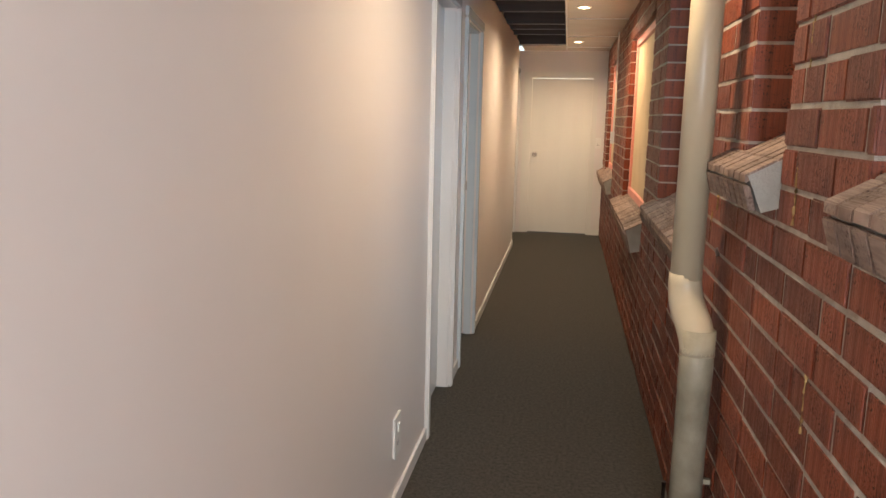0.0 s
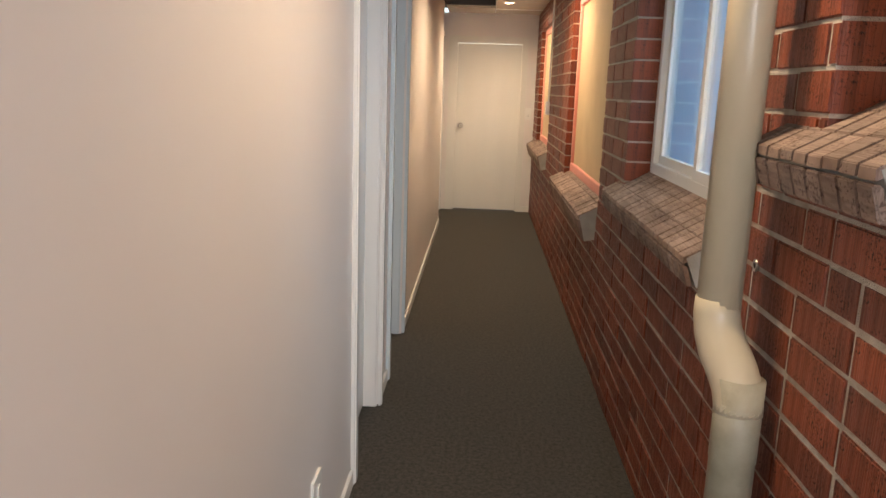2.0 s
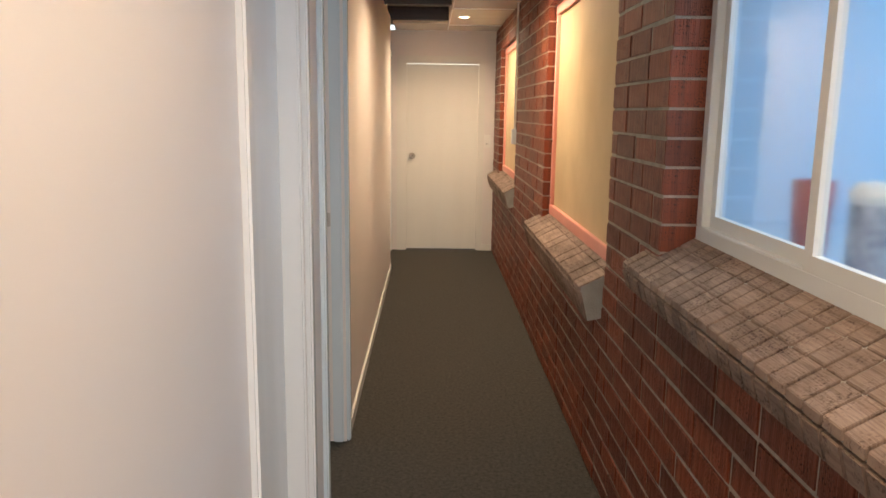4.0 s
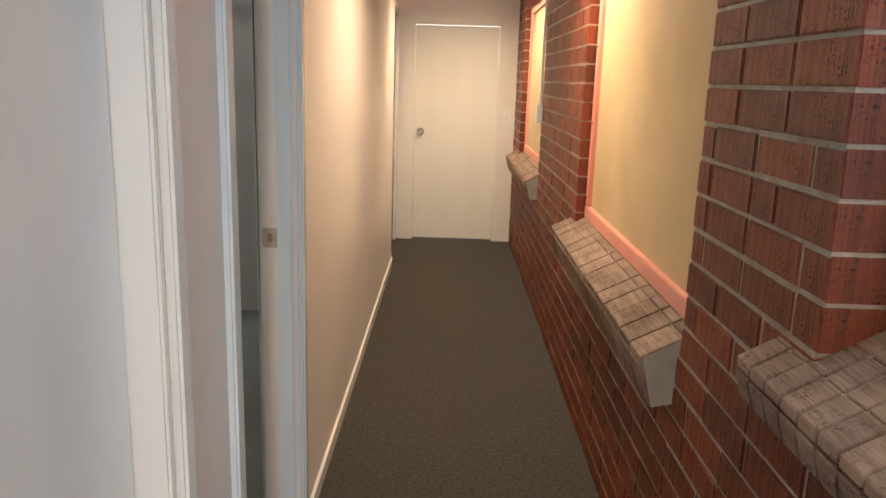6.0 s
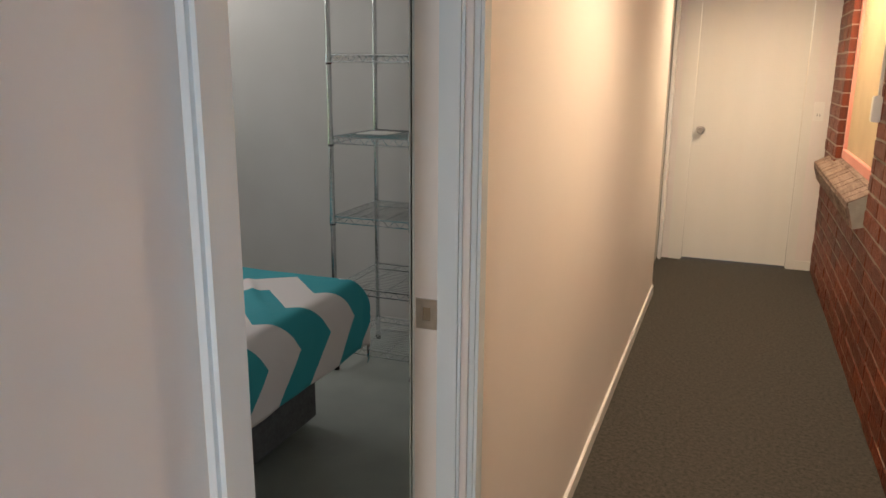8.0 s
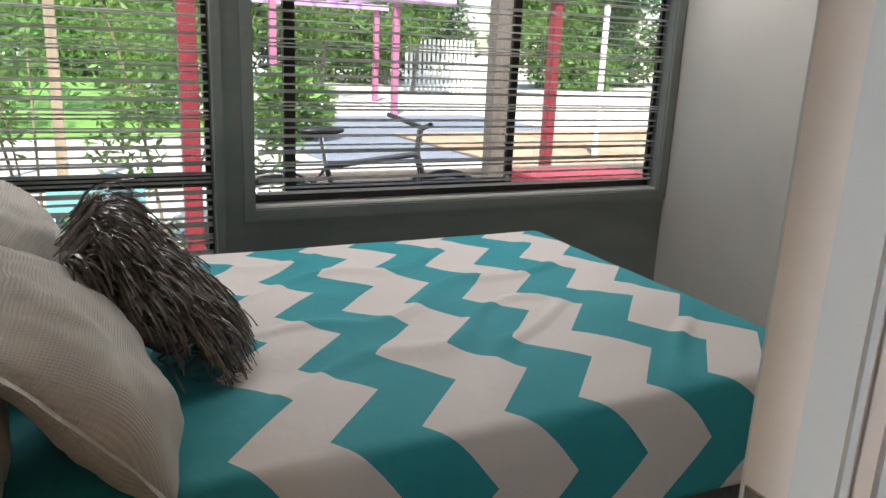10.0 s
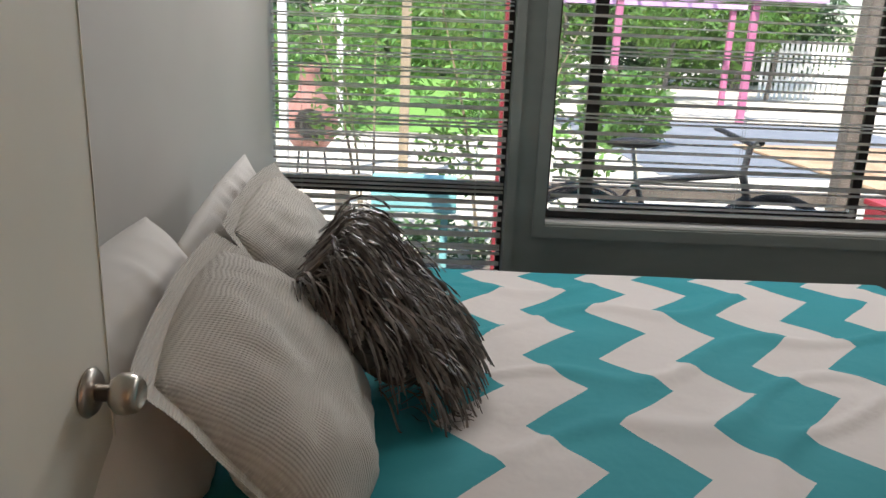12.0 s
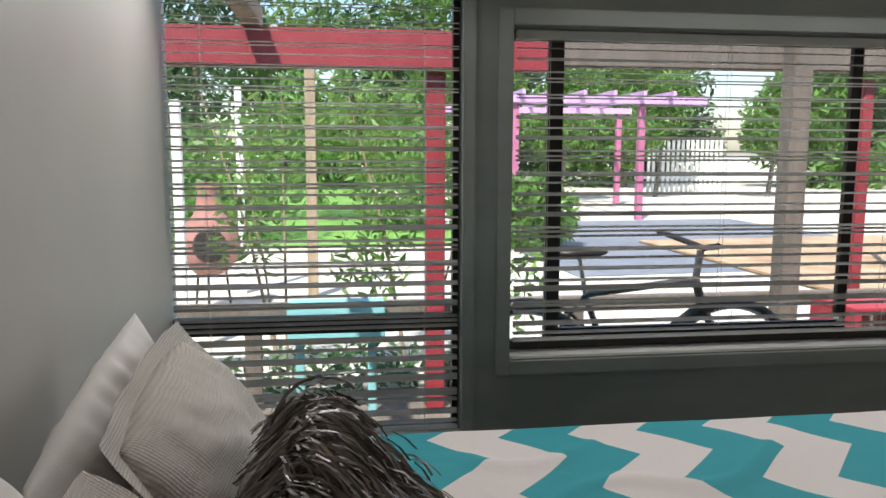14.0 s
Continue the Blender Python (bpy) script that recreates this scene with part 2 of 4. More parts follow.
def chevron():
    m = bpy.data.materials.new("chevron_cotton")
    m.use_nodes = True
    n, l = m.node_tree.nodes, m.node_tree.links
    co = n.new("ShaderNodeTexCoord")
    sep = n.new("ShaderNodeSeparateXYZ")
    l.new(co.outputs["UV"], sep.inputs[0])

    def op(kind, a, b=None):
        x = n.new("ShaderNodeMath")
        x.operation = kind
        for i, v in enumerate((a, b)):
            if v is None:
                continue
            if isinstance(v, (int, float)):
                x.inputs[i].default_value = v
            else:
                l.new(v, x.inputs[i])
        return x.outputs[0]

    u = op("DIVIDE", op("SUBTRACT", sep.outputs[0], CHEV["ox"]), CHEV["px"])
    tri = op("MULTIPLY", op("PINGPONG", u, 0.5), 2.0)
    y = op("SUBTRACT", op("SUBTRACT", sep.outputs[1], CHEV["oy"]), op("MULTIPLY", sep.outputs[0], CHEV["skew"]))
    v = op("DIVIDE", op("ADD", y, op("MULTIPLY", tri, CHEV["amp"])), CHEV["py"])
    band = op("MAXIMUM", op("LESS_THAN", op("FRACT", v), 0.5), op("LESS_THAN", v, 0.25))
    mix = n.new("ShaderNodeMix")
    mix.data_type = "RGBA"
    mix.inputs[6].default_value, mix.inputs[7].default_value = (0.76, 0.70, 0.67, 1), (0.028, 0.33, 0.38, 1)
    l.new(band, mix.inputs[0])
    fold = n.new("ShaderNodeTexNoise")
    fold.inputs["Scale"].default_value, fold.inputs["Detail"].default_value = 3.5, 5
    l.new(co.outputs["Object"], fold.inputs["Vector"])
    weave = n.new("ShaderNodeTexNoise")
    weave.inputs["Scale"].default_value = 900
    l.new(co.outputs["Object"], weave.inputs["Vector"])
    b1, b2 = n.new("ShaderNodeBump"), n.new("ShaderNodeBump")
    b1.inputs["Distance"].default_value, b1.inputs["Strength"].default_value = 0.03, 0.55
    b2.inputs["Distance"].default_value, b2.inputs["Strength"].default_value = 0.001, 0.4
    l.new(fold.outputs[0], b1.inputs["Height"])
    l.new(weave.outputs[0], b2.inputs["Height"])
    l.new(b1.outputs[0], b2.inputs["Normal"])
    p = n["Principled BSDF"]
    l.new(mix.outputs[2], p.inputs["Base Color"])
    l.new(b2.outputs[0], p.inputs["Normal"])
    p.inputs["Roughness"].default_value = 0.75
    return m


M_CHEVRON = chevron()


# ---- mesh helpers ----
def part(name, bm, mat, parent=None, label="", kind="", smooth=False, category="", group=""):
    me = bpy.data.meshes.new(name)
    bm.to_mesh(me)
    bm.free()
    me.materials.append(mat)
    if smooth:
        me.shade_smooth()
    ob = new(name, me)
    if parent:
        ob.parent = parent
        ob.matrix_parent_inverse = parent.matrix_world.inverted()
    return tagged(ob, label, category, group, kind)


def thing(name, x, y, z, label, category, group="", kind=""):
    ob = new(name)
    ob.location = (x, y, z)
    bpy.context.view_layer.update()
    return tagged(ob, label, category, group, kind)


def add_box(bm, x0, y0, z0, x1, y1, z1, bevel=0.0, m=None):
    vs = bmesh.ops.create_cube(bm, size=1)["verts"]
    for v in vs:
        v.co = Vector(((x0 + x1) / 2 + v.co.x * (x1 - x0), (y0 + y1) / 2 + v.co.y * (y1 - y0), (z0 + z1) / 2 + v.co.z * (z1 - z0)))
    if m:
        for v in vs:
            v.co = m @ v.co
    if bevel:
        bmesh.ops.bevel(bm, geom=list({e for v in vs for e in v.link_edges}), offset=bevel, segments=2, affect="EDGES")
    return bm


def box(*a, **k):
    return add_box(bmesh.new(), *a, **k)


def add_rod(bm, p, q, r, seg=10, r2=None):
    p, q = Vector(p), Vector(q)
    m = Matrix.Translation((p + q) / 2) @ (q - p).to_track_quat("Z", "Y").to_matrix().to_4x4()
    bmesh.ops.create_cone(bm, cap_ends=True, segments=seg, radius1=r, radius2=r if r2 is None else r2, depth=(q - p).length, matrix=m)
    return bm


def add_ring(bm, c, n, R, r, seg=28, sides=6):
    q = Vector(n).to_track_quat("Z", "Y").to_matrix()
    grid = []
    for i in range(seg):
        a = 2 * math.pi * i / seg
        grid.append([bm.verts.new(Vector(c) + q @ Vector(((R + r * math.cos(b)) * math.cos(a), (R + r * math.cos(b)) * math.sin(a), r * math.sin(b))))
                     for b in (2 * math.pi * j / sides for j in range(sides))])
    for i in range(seg):
        for j in range(sides):
            bm.faces.new((grid[i][j], grid[(i + 1) % seg][j], grid[(i + 1) % seg][(j + 1) % sides], grid[i][(j + 1) % sides]))
    return bm


def lathe(profile, m, seg=24):
    bm = bmesh.new()
    rows = [[bm.verts.new(m @ Vector((r * math.cos(a), r * math.sin(a), h))) for a in (2 * math.pi * k / seg for k in range(seg))] for r, h in profile]
    for a, b in zip(rows, rows[1:]):
        for k in range(seg):
            bm.faces.new((a[k], a[(k + 1) % seg], b[(k + 1) % seg], b[k]))
    bm.faces.new(rows[-1])
    bm.faces.new(rows[0][::-1])
    return bm


# ---- structure ----
H = 2.35
part("floor", box(-0.11, -2.0, -0.12, 1.3, 9.75, 0.0), M_CARPET, kind="structure", label="dark charcoal carpet along the hallway")
part("floor", box(-3.1, 3.66, -0.12, -0.112, 7.3, -0.002), M_VINYL, kind="structure", label="smooth pale grey-green bedroom floor")
W = part("wall_west", box(-0.11, -2.0, 0, 0, 2.985, H), M_WALL, kind="structure", label="smooth cream painted hallway wall")
part("wall_west", box(-0.11, 3.652, 0, 0, 4.02, H), M_WALL, kind="structure", label="cream painted wall between two doorways")
part("wall_west", box(-0.11, 4.72, 0, 0, 8.56, H), M_WALL, kind="structure", label="cream painted hallway wall past the bedroom doorway")
part("wall_west", box(-0.11, 2.985, 2.04, 0, 3.652, H), M_WALL, kind="structure")
part("wall_west", box(-0.11, 4.02, 2.04, 0, 4.72, H), M_WALL, kind="structure")
part("wall_west", box(-0.2, 8.56, 2.1, -0.06, 9.65, H), M_WALL, kind="structure")
part("wall_north", box(-0.2, 9.65, 0, 0.10, 9.8, H), M_WALL, kind="structure", label="cream painted end wall of the hallway")
part("wall_north", box(0.90, 9.65, 0, 1.3, 9.8, H), M_WALL, kind="structure")
part("wall_north", box(0.10, 9.65, 2.045, 0.90, 9.8, H), M_WALL, kind="structure")
part("wall_back", box(-0.2, -2.15, 0, 1.4, -2.0, H), M_WALL, kind="structure")
HOUSE = set(bpy.data.objects)
part("wall_headboard", box(-2.95, 3.62, -0.05, 0.085, 3.73, H + 0.12), M_ROOM, kind="structure", label="off-white wall behind the bed head")
part("wall_foot", box(-2.95, 7.219, -0.05, 0.085, 7.36, H + 0.12), M_ROOM, kind="structure", label="off-white bedroom wall beyond the bed foot")
part("wall_inner", box(0.079, 4.775, 0.07, 0.087, 7.215, H), M_ROOM, kind="structure")
part("ceiling", box(-2.95, 3.64, H + 0.12, 0.085, 7.42, H + 0.2), M_ROOM, kind="structure", label="off-white bedroom ceiling")
# window wall
WX = -2.8
part("wall_window", box(-2.92, 4.72, -0.12, WX, 4.89, H + 0.12), M_GREY, kind="structure", label="grey-green painted pier between the windows")
part("wall_window", box(-2.92, 4.89, -0.12, WX, 7.158, 0.78), M_GREY, kind="structure", label="grey-green painted wall under the window")
part("wall_window", box(-2.92, 4.89, 1.93, WX, 7.158, H + 0.12), M_GREY, kind="structure", label="grey-green painted wall over the window")
part("wall_window", box(-2.92, 7.158, -0.12, WX, 7.3, H + 0.12), M_GREY, kind="structure")
part("wall_window", box(-2.92, 3.7, -0.12, WX, 4.72, 0.52), M_GREY, kind="structure")
part("wall_window", box(-2.92, 3.78, 2.26, WX, 4.72, H + 0.12), M_GREY, kind="structure")
ROOM_SET = [o for o in bpy.data.objects if o not in HOUSE]
part("roof", box(-3.15, 3.4, H + 0.1, 3.2, 10.1, H + 0.18), M_GREYWOOD, kind="structure")
part("roof", box(-0.3, -2.2, H + 0.72, 3.2, 3.4, H + 0.8), M_GREYWOOD, kind="structure")

# ceiling of the hallway: panels over the brick side, an open well with dark joists on the other
part("ceiling", box(0.54, -2.0, H, 1.3, 9.65, H + 0.06), M_CEIL, kind="structure", label="glossy cream ceiling panels")
part("ceiling", box(-0.2, -2.0, H + 0.185, 0.54, 9.65, H + 0.22), M_CEIL, kind="structure")
part("ceiling", box(0.0, -2.0, H, 0.54, 4.9, H + 0.05), M_CEIL, kind="structure")
part("ceiling", box(0.0, 9.0, H, 0.54, 9.65, H + 0.05), M_CEIL, kind="structure")
# Strip added above the wall top to shut out sky beside the open well.
part("ceiling_edge", box(-0.06, 4.9, H, -0.034, 9.0, H + 0.18), M_TRIM, kind="structure")
part("ceiling_edge", box(0.53, 4.9, H - 0.06, 0.5395, 9.0, H + 0.18), M_TRIM, kind="structure")
for jy in (5.35, 5.95, 6.75, 7.15, 7.6, 8.6):
    part("joist", box(-0.03, jy, H - 0.015, 0.53, jy + 0.07, H + 0.18, bevel=0.004), M_BEAM, kind="structure", label="dark stained timber joist")
for jy in (4.6, 5.3, 6.5, 7.9, 9.1):
    part("ceiling_batten", box(0.55, jy, H - 0.006, 1.06, jy + 0.02, H), M_TRIM, kind="structure")

# The fitting at y -0.7 is added with its fill lamp, out of view.
for lx, ly in LAMPS:
    t = thing("ceiling_downlight", lx, ly, H, "small round warm downlight, lit, set in the cream ceiling", "ceiling light", "hallway downlights")
    part("trim_ring", add_ring(bmesh.new(), (lx, ly, H - 0.003), (0, 0, 1), 0.05, 0.008), M_PLASTIC, t, smooth=True)
    part("lens", lathe([(0.044, H - 0.002), (0.04, H - 0.008), (0.02, H - 0.012), (0.001, H - 0.012)], pose(lx, ly, 0)), M_BULB, t)


# ---- doors and trim ----
def casing(name, sides, head, mat, label):
    t = thing(name, 0, 0, 0, label, "door frame", kind="structure")
    for i, s in enumerate(sides + [head]):
        part("architrave", box(*s, bevel=0.006), mat, t)
    return t


c1 = casing("door_frame_1", [(0.0, 2.93, 0, 0.02, 2.985, 2.04), (0.0, 3.652, 0, 0.022, 3.70, 2.04), (-0.11, 3.637, 0, -0.0005, 3.6515, 2.025)],
            (0.0, 2.93, 2.0405, 0.02, 3.70, 2.09), M_TRIM, "glossy white timber frame round a closed door")
part("door_1", box(-0.10, 2.99, 0.01, -0.062, 3.634, 2.035, bevel=0.002), M_TRIM, kind="structure", label="closed plain grey-white door set back in its frame")
c2 = casing("door_frame_2", [(0.0, 3.965, 0, 0.02, 4.02, 2.04), (0.0, 4.722, 0, 0.018, 4.77, 2.04), (-0.117, 4.7205, 0, -0.001, 4.735, 2.04), (-0.06, 4.706, 0, -0.012, 4.72, 2.03),
                             (-0.13, 4.735, 0, -0.118, 4.785, 2.05), (-0.11, 4.0205, 0, -0.001, 4.034, 2.03), (-0.06, 4.0345, 0, -0.02, 4.046, 2.03), (-0.11, 4.034, 2.0255, -0.001, 4.706, 2.0395)],
            (0.0, 3.965, 2.0405, 0.02, 4.77, 2.10), M_TRIM_BLUE, "pale glossy timber frame of the open bedroom doorway")
strike = thing("strike_plate", -0.085, 4.719, 1.035, "small steel strike plate on the pale door jamb", "strike plate")
sb = bmesh.new()
for b in ((-0.106, 1.005, -0.062, 1.022), (-0.106, 1.048, -0.062, 1.065), (-0.106, 1.022, -0.092, 1.048), (-0.076, 1.022, -0.062, 1.048)):
    add_box(sb, b[0], 4.7175, b[1], b[2], 4.7203, b[3])
part("plate", sb, M_STEEL, strike)
part("latch_hole", box(-0.092, 4.7188, 1.022, -0.076, 4.7203, 1.048), M_TAN, strike, "bare wood hole in the plate")


def knob_set(m, parent):
    """A round door knob whose axis is local z, on a face at the origin."""
    part("rosette", lathe([(0.001, 0.0), (0.032, 0.0), (0.033, 0.003), (0.028, 0.009), (0.016, 0.011), (0.001, 0.012)], m, 32), M_STEEL, parent, "brushed steel rosette", smooth=True)
    part("knob", lathe([(0.011, 0.010), (0.0115, 0.028), (0.019, 0.031), (0.0265, 0.040), (0.0275, 0.050), (0.0245, 0.062), (0.018, 0.068), (0.0165, 0.066), (0.001, 0.064)], m, 32), M_STEEL, parent, "brushed steel round door knob", smooth=True)


leaf = thing("door_2", -0.112, 4.03, 0.0, "white flush bedroom door standing open, with a steel knob", "door", kind="structure")
LEAF = Matrix.Translation((-0.125, 4.0, 0)) @ pose(0, 0, 0, 0, 0, 180)
part("leaf", box(0.0, 0.0, 0.012, 0.72, 0.036, 2.02, bevel=0.002, m=LEAF), M_DOOR, leaf)
knob_set(LEAF @ pose(0.662, 0.0, 0.995, 90, 0, 0), leaf)
for hz in (0.25, 1.0, 1.8):
    part("hinge", add_rod(bmesh.new(), LEAF @ Vector((-0.002, -0.004, hz)), LEAF @ Vector((-0.002, -0.004, hz + 0.09)), 0.006), M_STEEL, leaf)

end = thing("door_end", 0.5, 9.66, 0, "closed cream flush door with a steel knob at the hallway end", "door", kind="structure")
part("leaf", box(0.118, 9.675, 0.012, 0.885, 9.71, 2.005, bevel=0.002), M_DOOR, end)
knob_set(pose(0.178, 9.675, 1.035, 90, 0, 0), end)
casing("door_frame_end", [(0.015, 9.63, 0, 0.118, 9.66, 2.04), (0.885, 9.63, 0, 0.95, 9.66, 2.04)], (0.015, 9.628, 2.008, 0.95, 9.66, 2.09), M_DOOR, "cream timber frame round the end door")
part("baseboard", box(0.952, 9.638, 0, 1.055, 9.65, 0.07), M_DOOR, kind="structure")
casing("door_frame_side", [(-0.062, 8.562, 0, -0.04, 8.62, 2.06), (-0.062, 9.56, 0, -0.035, 9.625, 2.06)], (-0.062, 8.562, 2.061, -0.04, 9.625, 2.12), M_TRIM, "white timber frame of a closed side door")
part("door_side", box(-0.2, 8.561, 0.01, -0.07, 9.649, 2.0995), M_TRIM, kind="structure", label="closed white side door near the hallway end")
part("baseboard", box(0.0, -2.0, 0, 0.012, 2.928, 0.065, bevel=0.003), M_TRIM, kind="structure", label="white skirting board")
part("baseboard", box(0.0, 3.702, 0, 0.012, 3.963, 0.065, bevel=0.003), M_TRIM, kind="structure")
part("baseboard", box(0.0, 4.772, 0, 0.012, 8.56, 0.065, bevel=0.003), M_TRIM, kind="structure", label="white skirting board")
part("baseboard", box(-2.6, 7.205, 0, -0.12, 7.219, 0.08, bevel=0.003), M_ROOM, kind="structure")


def outlet(name, m, label, category="wall socket", w=0.07, h=0.115):
    t = thing(name, *m.translation, label, category)
    part("plate", box(-w / 2, -h / 2, 0, w / 2, h / 2, 0.009, bevel=0.003, m=m), M_PLASTIC, t)
    part("rocker", box(-0.01, h * 0.1, 0.009, 0.01, h * 0.3, 0.014, bevel=0.002, m=m), M_PLASTIC, t)
    for s in (-1, 1):
        part("slot", box(s * 0.009 - 0.0015, -h * 0.25, 0.0088, s * 0.009 + 0.0015, -h * 0.12, 0.0096, m=m), M_BLACK, t)
    return t


FACE_E = pose(0, 0, 0, 90, 0, 90)
outlet("wall_socket", Matrix.Translation((0.0, 2.33, 0.29)) @ FACE_E, "white plastic power socket on the cream wall", h=0.155, w=0.10)
outlet("light_switch", Matrix.Translation((0.99, 9.65, 1.20)) @ pose(0, 0, 0, 90, 0, 0), "white light switch beside the end door", "light switch", h=0.14)
outlet("wall_socket", Matrix.Translation((-1.06, 7.219, 0.32)) @ pose(0, 0, 0, 90, 0, 0), "white power socket on the bedroom wall behind the rack")


# ---- brick side ----
FX = 1.06
OPEN = [(-0.45, 0.96, 1.40, 2.26), (1.45, 1.80, 1.40, 2.26), (2.36, 3.66, 1.07, 2.26), (4.32, 6.0, 0.88, 2.13), (7.56, 9.02, 0.90, 2.13)]
part("wall_east", box(FX + 0.0035, -2.0, 0, 1.24, OPEN[0][0] - 0.004, H), M_MORTAR, kind="structure", label="wall of dark red glazed brick with pale mortar")
for i, (y0, y1, z0, z1) in enumerate(OPEN):
    nxt = OPEN[i + 1][0] - 0.004 if i + 1 < len(OPEN) else 9.65
    part("wall_east", box(FX + 0.0035, y0 - 0.004, 0, 1.24, y1 + 0.004, z0), M_MORTAR, kind="structure")
    part("wall_east", box(FX + 0.0035, y0 - 0.004, z1, 1.24, y1 + 0.004, H), M_MORTAR, kind="structure")
    part("wall_east", box(FX + 0.0035, y1 + 0.004, 0, 1.24, nxt, H), M_MORTAR, kind="structure")
WALL = [o for o in bpy.data.objects if o.name.startswith("wall_east")]


def sill(name, y0, y1, xf, zf, zb, xb=1.19, rows_n=2, length=0.118, drop=0.085):
    t = thing(name, xf, (y0 + y1) / 2, zf, "sloping window ledge of scored brown brick tiles with rough grey ends", "window sill", "brick ledges")
    slope = (zb - zf) / (xb - xf)
    m = Matrix(((1, 0, 0, 0), (0, 1, 0, 0), (slope, 0, 1, 0), (0, 0, 0, 1)))
    core = bmesh.new()
    prof = [(xf + 0.006, zf - 0.003), (xb, zb - 0.003), (xb, zb - 0.12), (FX + 0.004, zf - drop + 0.012), (xf + 0.04, zf - drop)]
    rows = [[core.verts.new((x, y, z)) for x, z in prof] for y in (y0, y1)]
    core.faces.new(rows[0])
    core.faces.new(rows[1][::-1])
    for k in range(5):
        core.faces.new((rows[0][k], rows[1][k], rows[1][(k + 1) % 5], rows[0][(k + 1) % 5]))
    bmesh.ops.recalc_face_normals(core, faces=core.faces)
    part("core", core, M_CONC, t, "rough grey concrete core showing at the ends")
    n = max(2, round((y1 - y0) / length))
    step = (y1 - y0) / n
    meshes = {}
    for k in range(n):
        for row in range(rows_n):
            a, b = xf + (xb - xf) * row / rows_n, xf + (xb - xf) * (row + 1) / rows_n - 0.003
            bm = bmesh.new()
            add_box(bm, a, y0 + k * step + 0.002, -0.02, b, y0 + (k + 1) * step - 0.004, 0.0, bevel=0.0015)
            for v in bm.verts:
                v.co.z += zf + (v.co.x - xf) * slope + 0.001 * ((k * 7 + row * 3) % 3)
            part("tile", bm, M_SILL, t)
        bm = bmesh.new()
        lean = 0.03
        vs = add_box(bm, xf - 0.004, y0 + k * step + 0.002, zf - drop + 0.004, xf + 0.012, y0 + (k + 1) * step - 0.004, zf - 0.024, bevel=0.003)
        for v in bm.verts:
            v.co.x += (zf - v.co.z) * 0.3 - 0.006
        part("front_tile", bm, M_SILL, t)
    return t


sill("window_ledge", -0.5, 0.93, 0.985, 1.372, 1.485, rows_n=3, length=0.062)
sill("window_ledge", 1.455, 1.985, 0.985, 1.375, 1.485, rows_n=3, length=0.062)
sill("window_ledge", 2.375, 3.80, 0.99, 1.043, 1.155, rows_n=3, length=0.062)
sill("window_ledge", 4.34, 6.13, 0.965, 0.832, 0.945, drop=0.14)
sill("window_ledge", 7.55, 9.36, 0.975, 0.865, 0.98, drop=0.13)


def boarded(y0, y1, z0, z1, x, mat, label):
    t = thing("boarded_window", x, (y0 + y1) / 2, z0, label, "boarded window", "boarded windows")
    w, d = 0.058, 0.045
    part("bottom_rail", box(x, y0, z0, x + d, y1, z0 + w, bevel=0.003), M_PINK, t)
    part("top_rail", box(x, y0, z1 - w, x + d, y1, z1, bevel=0.003), M_PINK, t)
    part("stile", box(x + 0.002, y0, z0 + w + 0.001, x + d, y0 + w, z1 - w - 0.001, bevel=0.003), M_PINK, t)
    part("stile", box(x + 0.002, y1 - w, z0 + w + 0.001, x + d, y1, z1 - w - 0.001, bevel=0.003), M_PINK, t)
    part("board", box(x + 0.02, y0 + w - 0.01, z0 + w - 0.01, x + 0.033, y1 - w + 0.01, z1 - w + 0.01), mat, t, "straw-coloured fibre board")
    for sy in (y0 + w / 2, y1 - w / 2):
        for k in range(4):
            zz = z0 + 0.1 + k * (z1 - z0 - 0.2) / 3
            part("screw", add_rod(bmesh.new(), (x - 0.001, sy, zz), (x + 0.004, sy, zz), 0.005, 8), M_BEAM, t)
    return t


boarded(4.325, 5.995, 0.905, 2.125, 1.10, M_BOARD, "window boarded with straw-coloured sheet in a raw pink timber frame")
boarded(7.565, 9.015, 0.937, 2.125, 1.10, M_BOARD, "far window boarded with straw-coloured sheet in a raw pink timber frame")
sw = thing("isolator_box", 1.04, 7.5, 1.32, "small grey electrical box at the edge of the boarded window", "electrical box")
part("case", box(1.02, 7.48, 1.26, 1.057, 7.545, 1.38, bevel=0.004), M_ALU, sw)
part("conduit", add_rod(bmesh.new(), (1.045, 7.51, 1.381), (1.045, 7.51, H - 0.001), 0.008), M_ALU, sw)


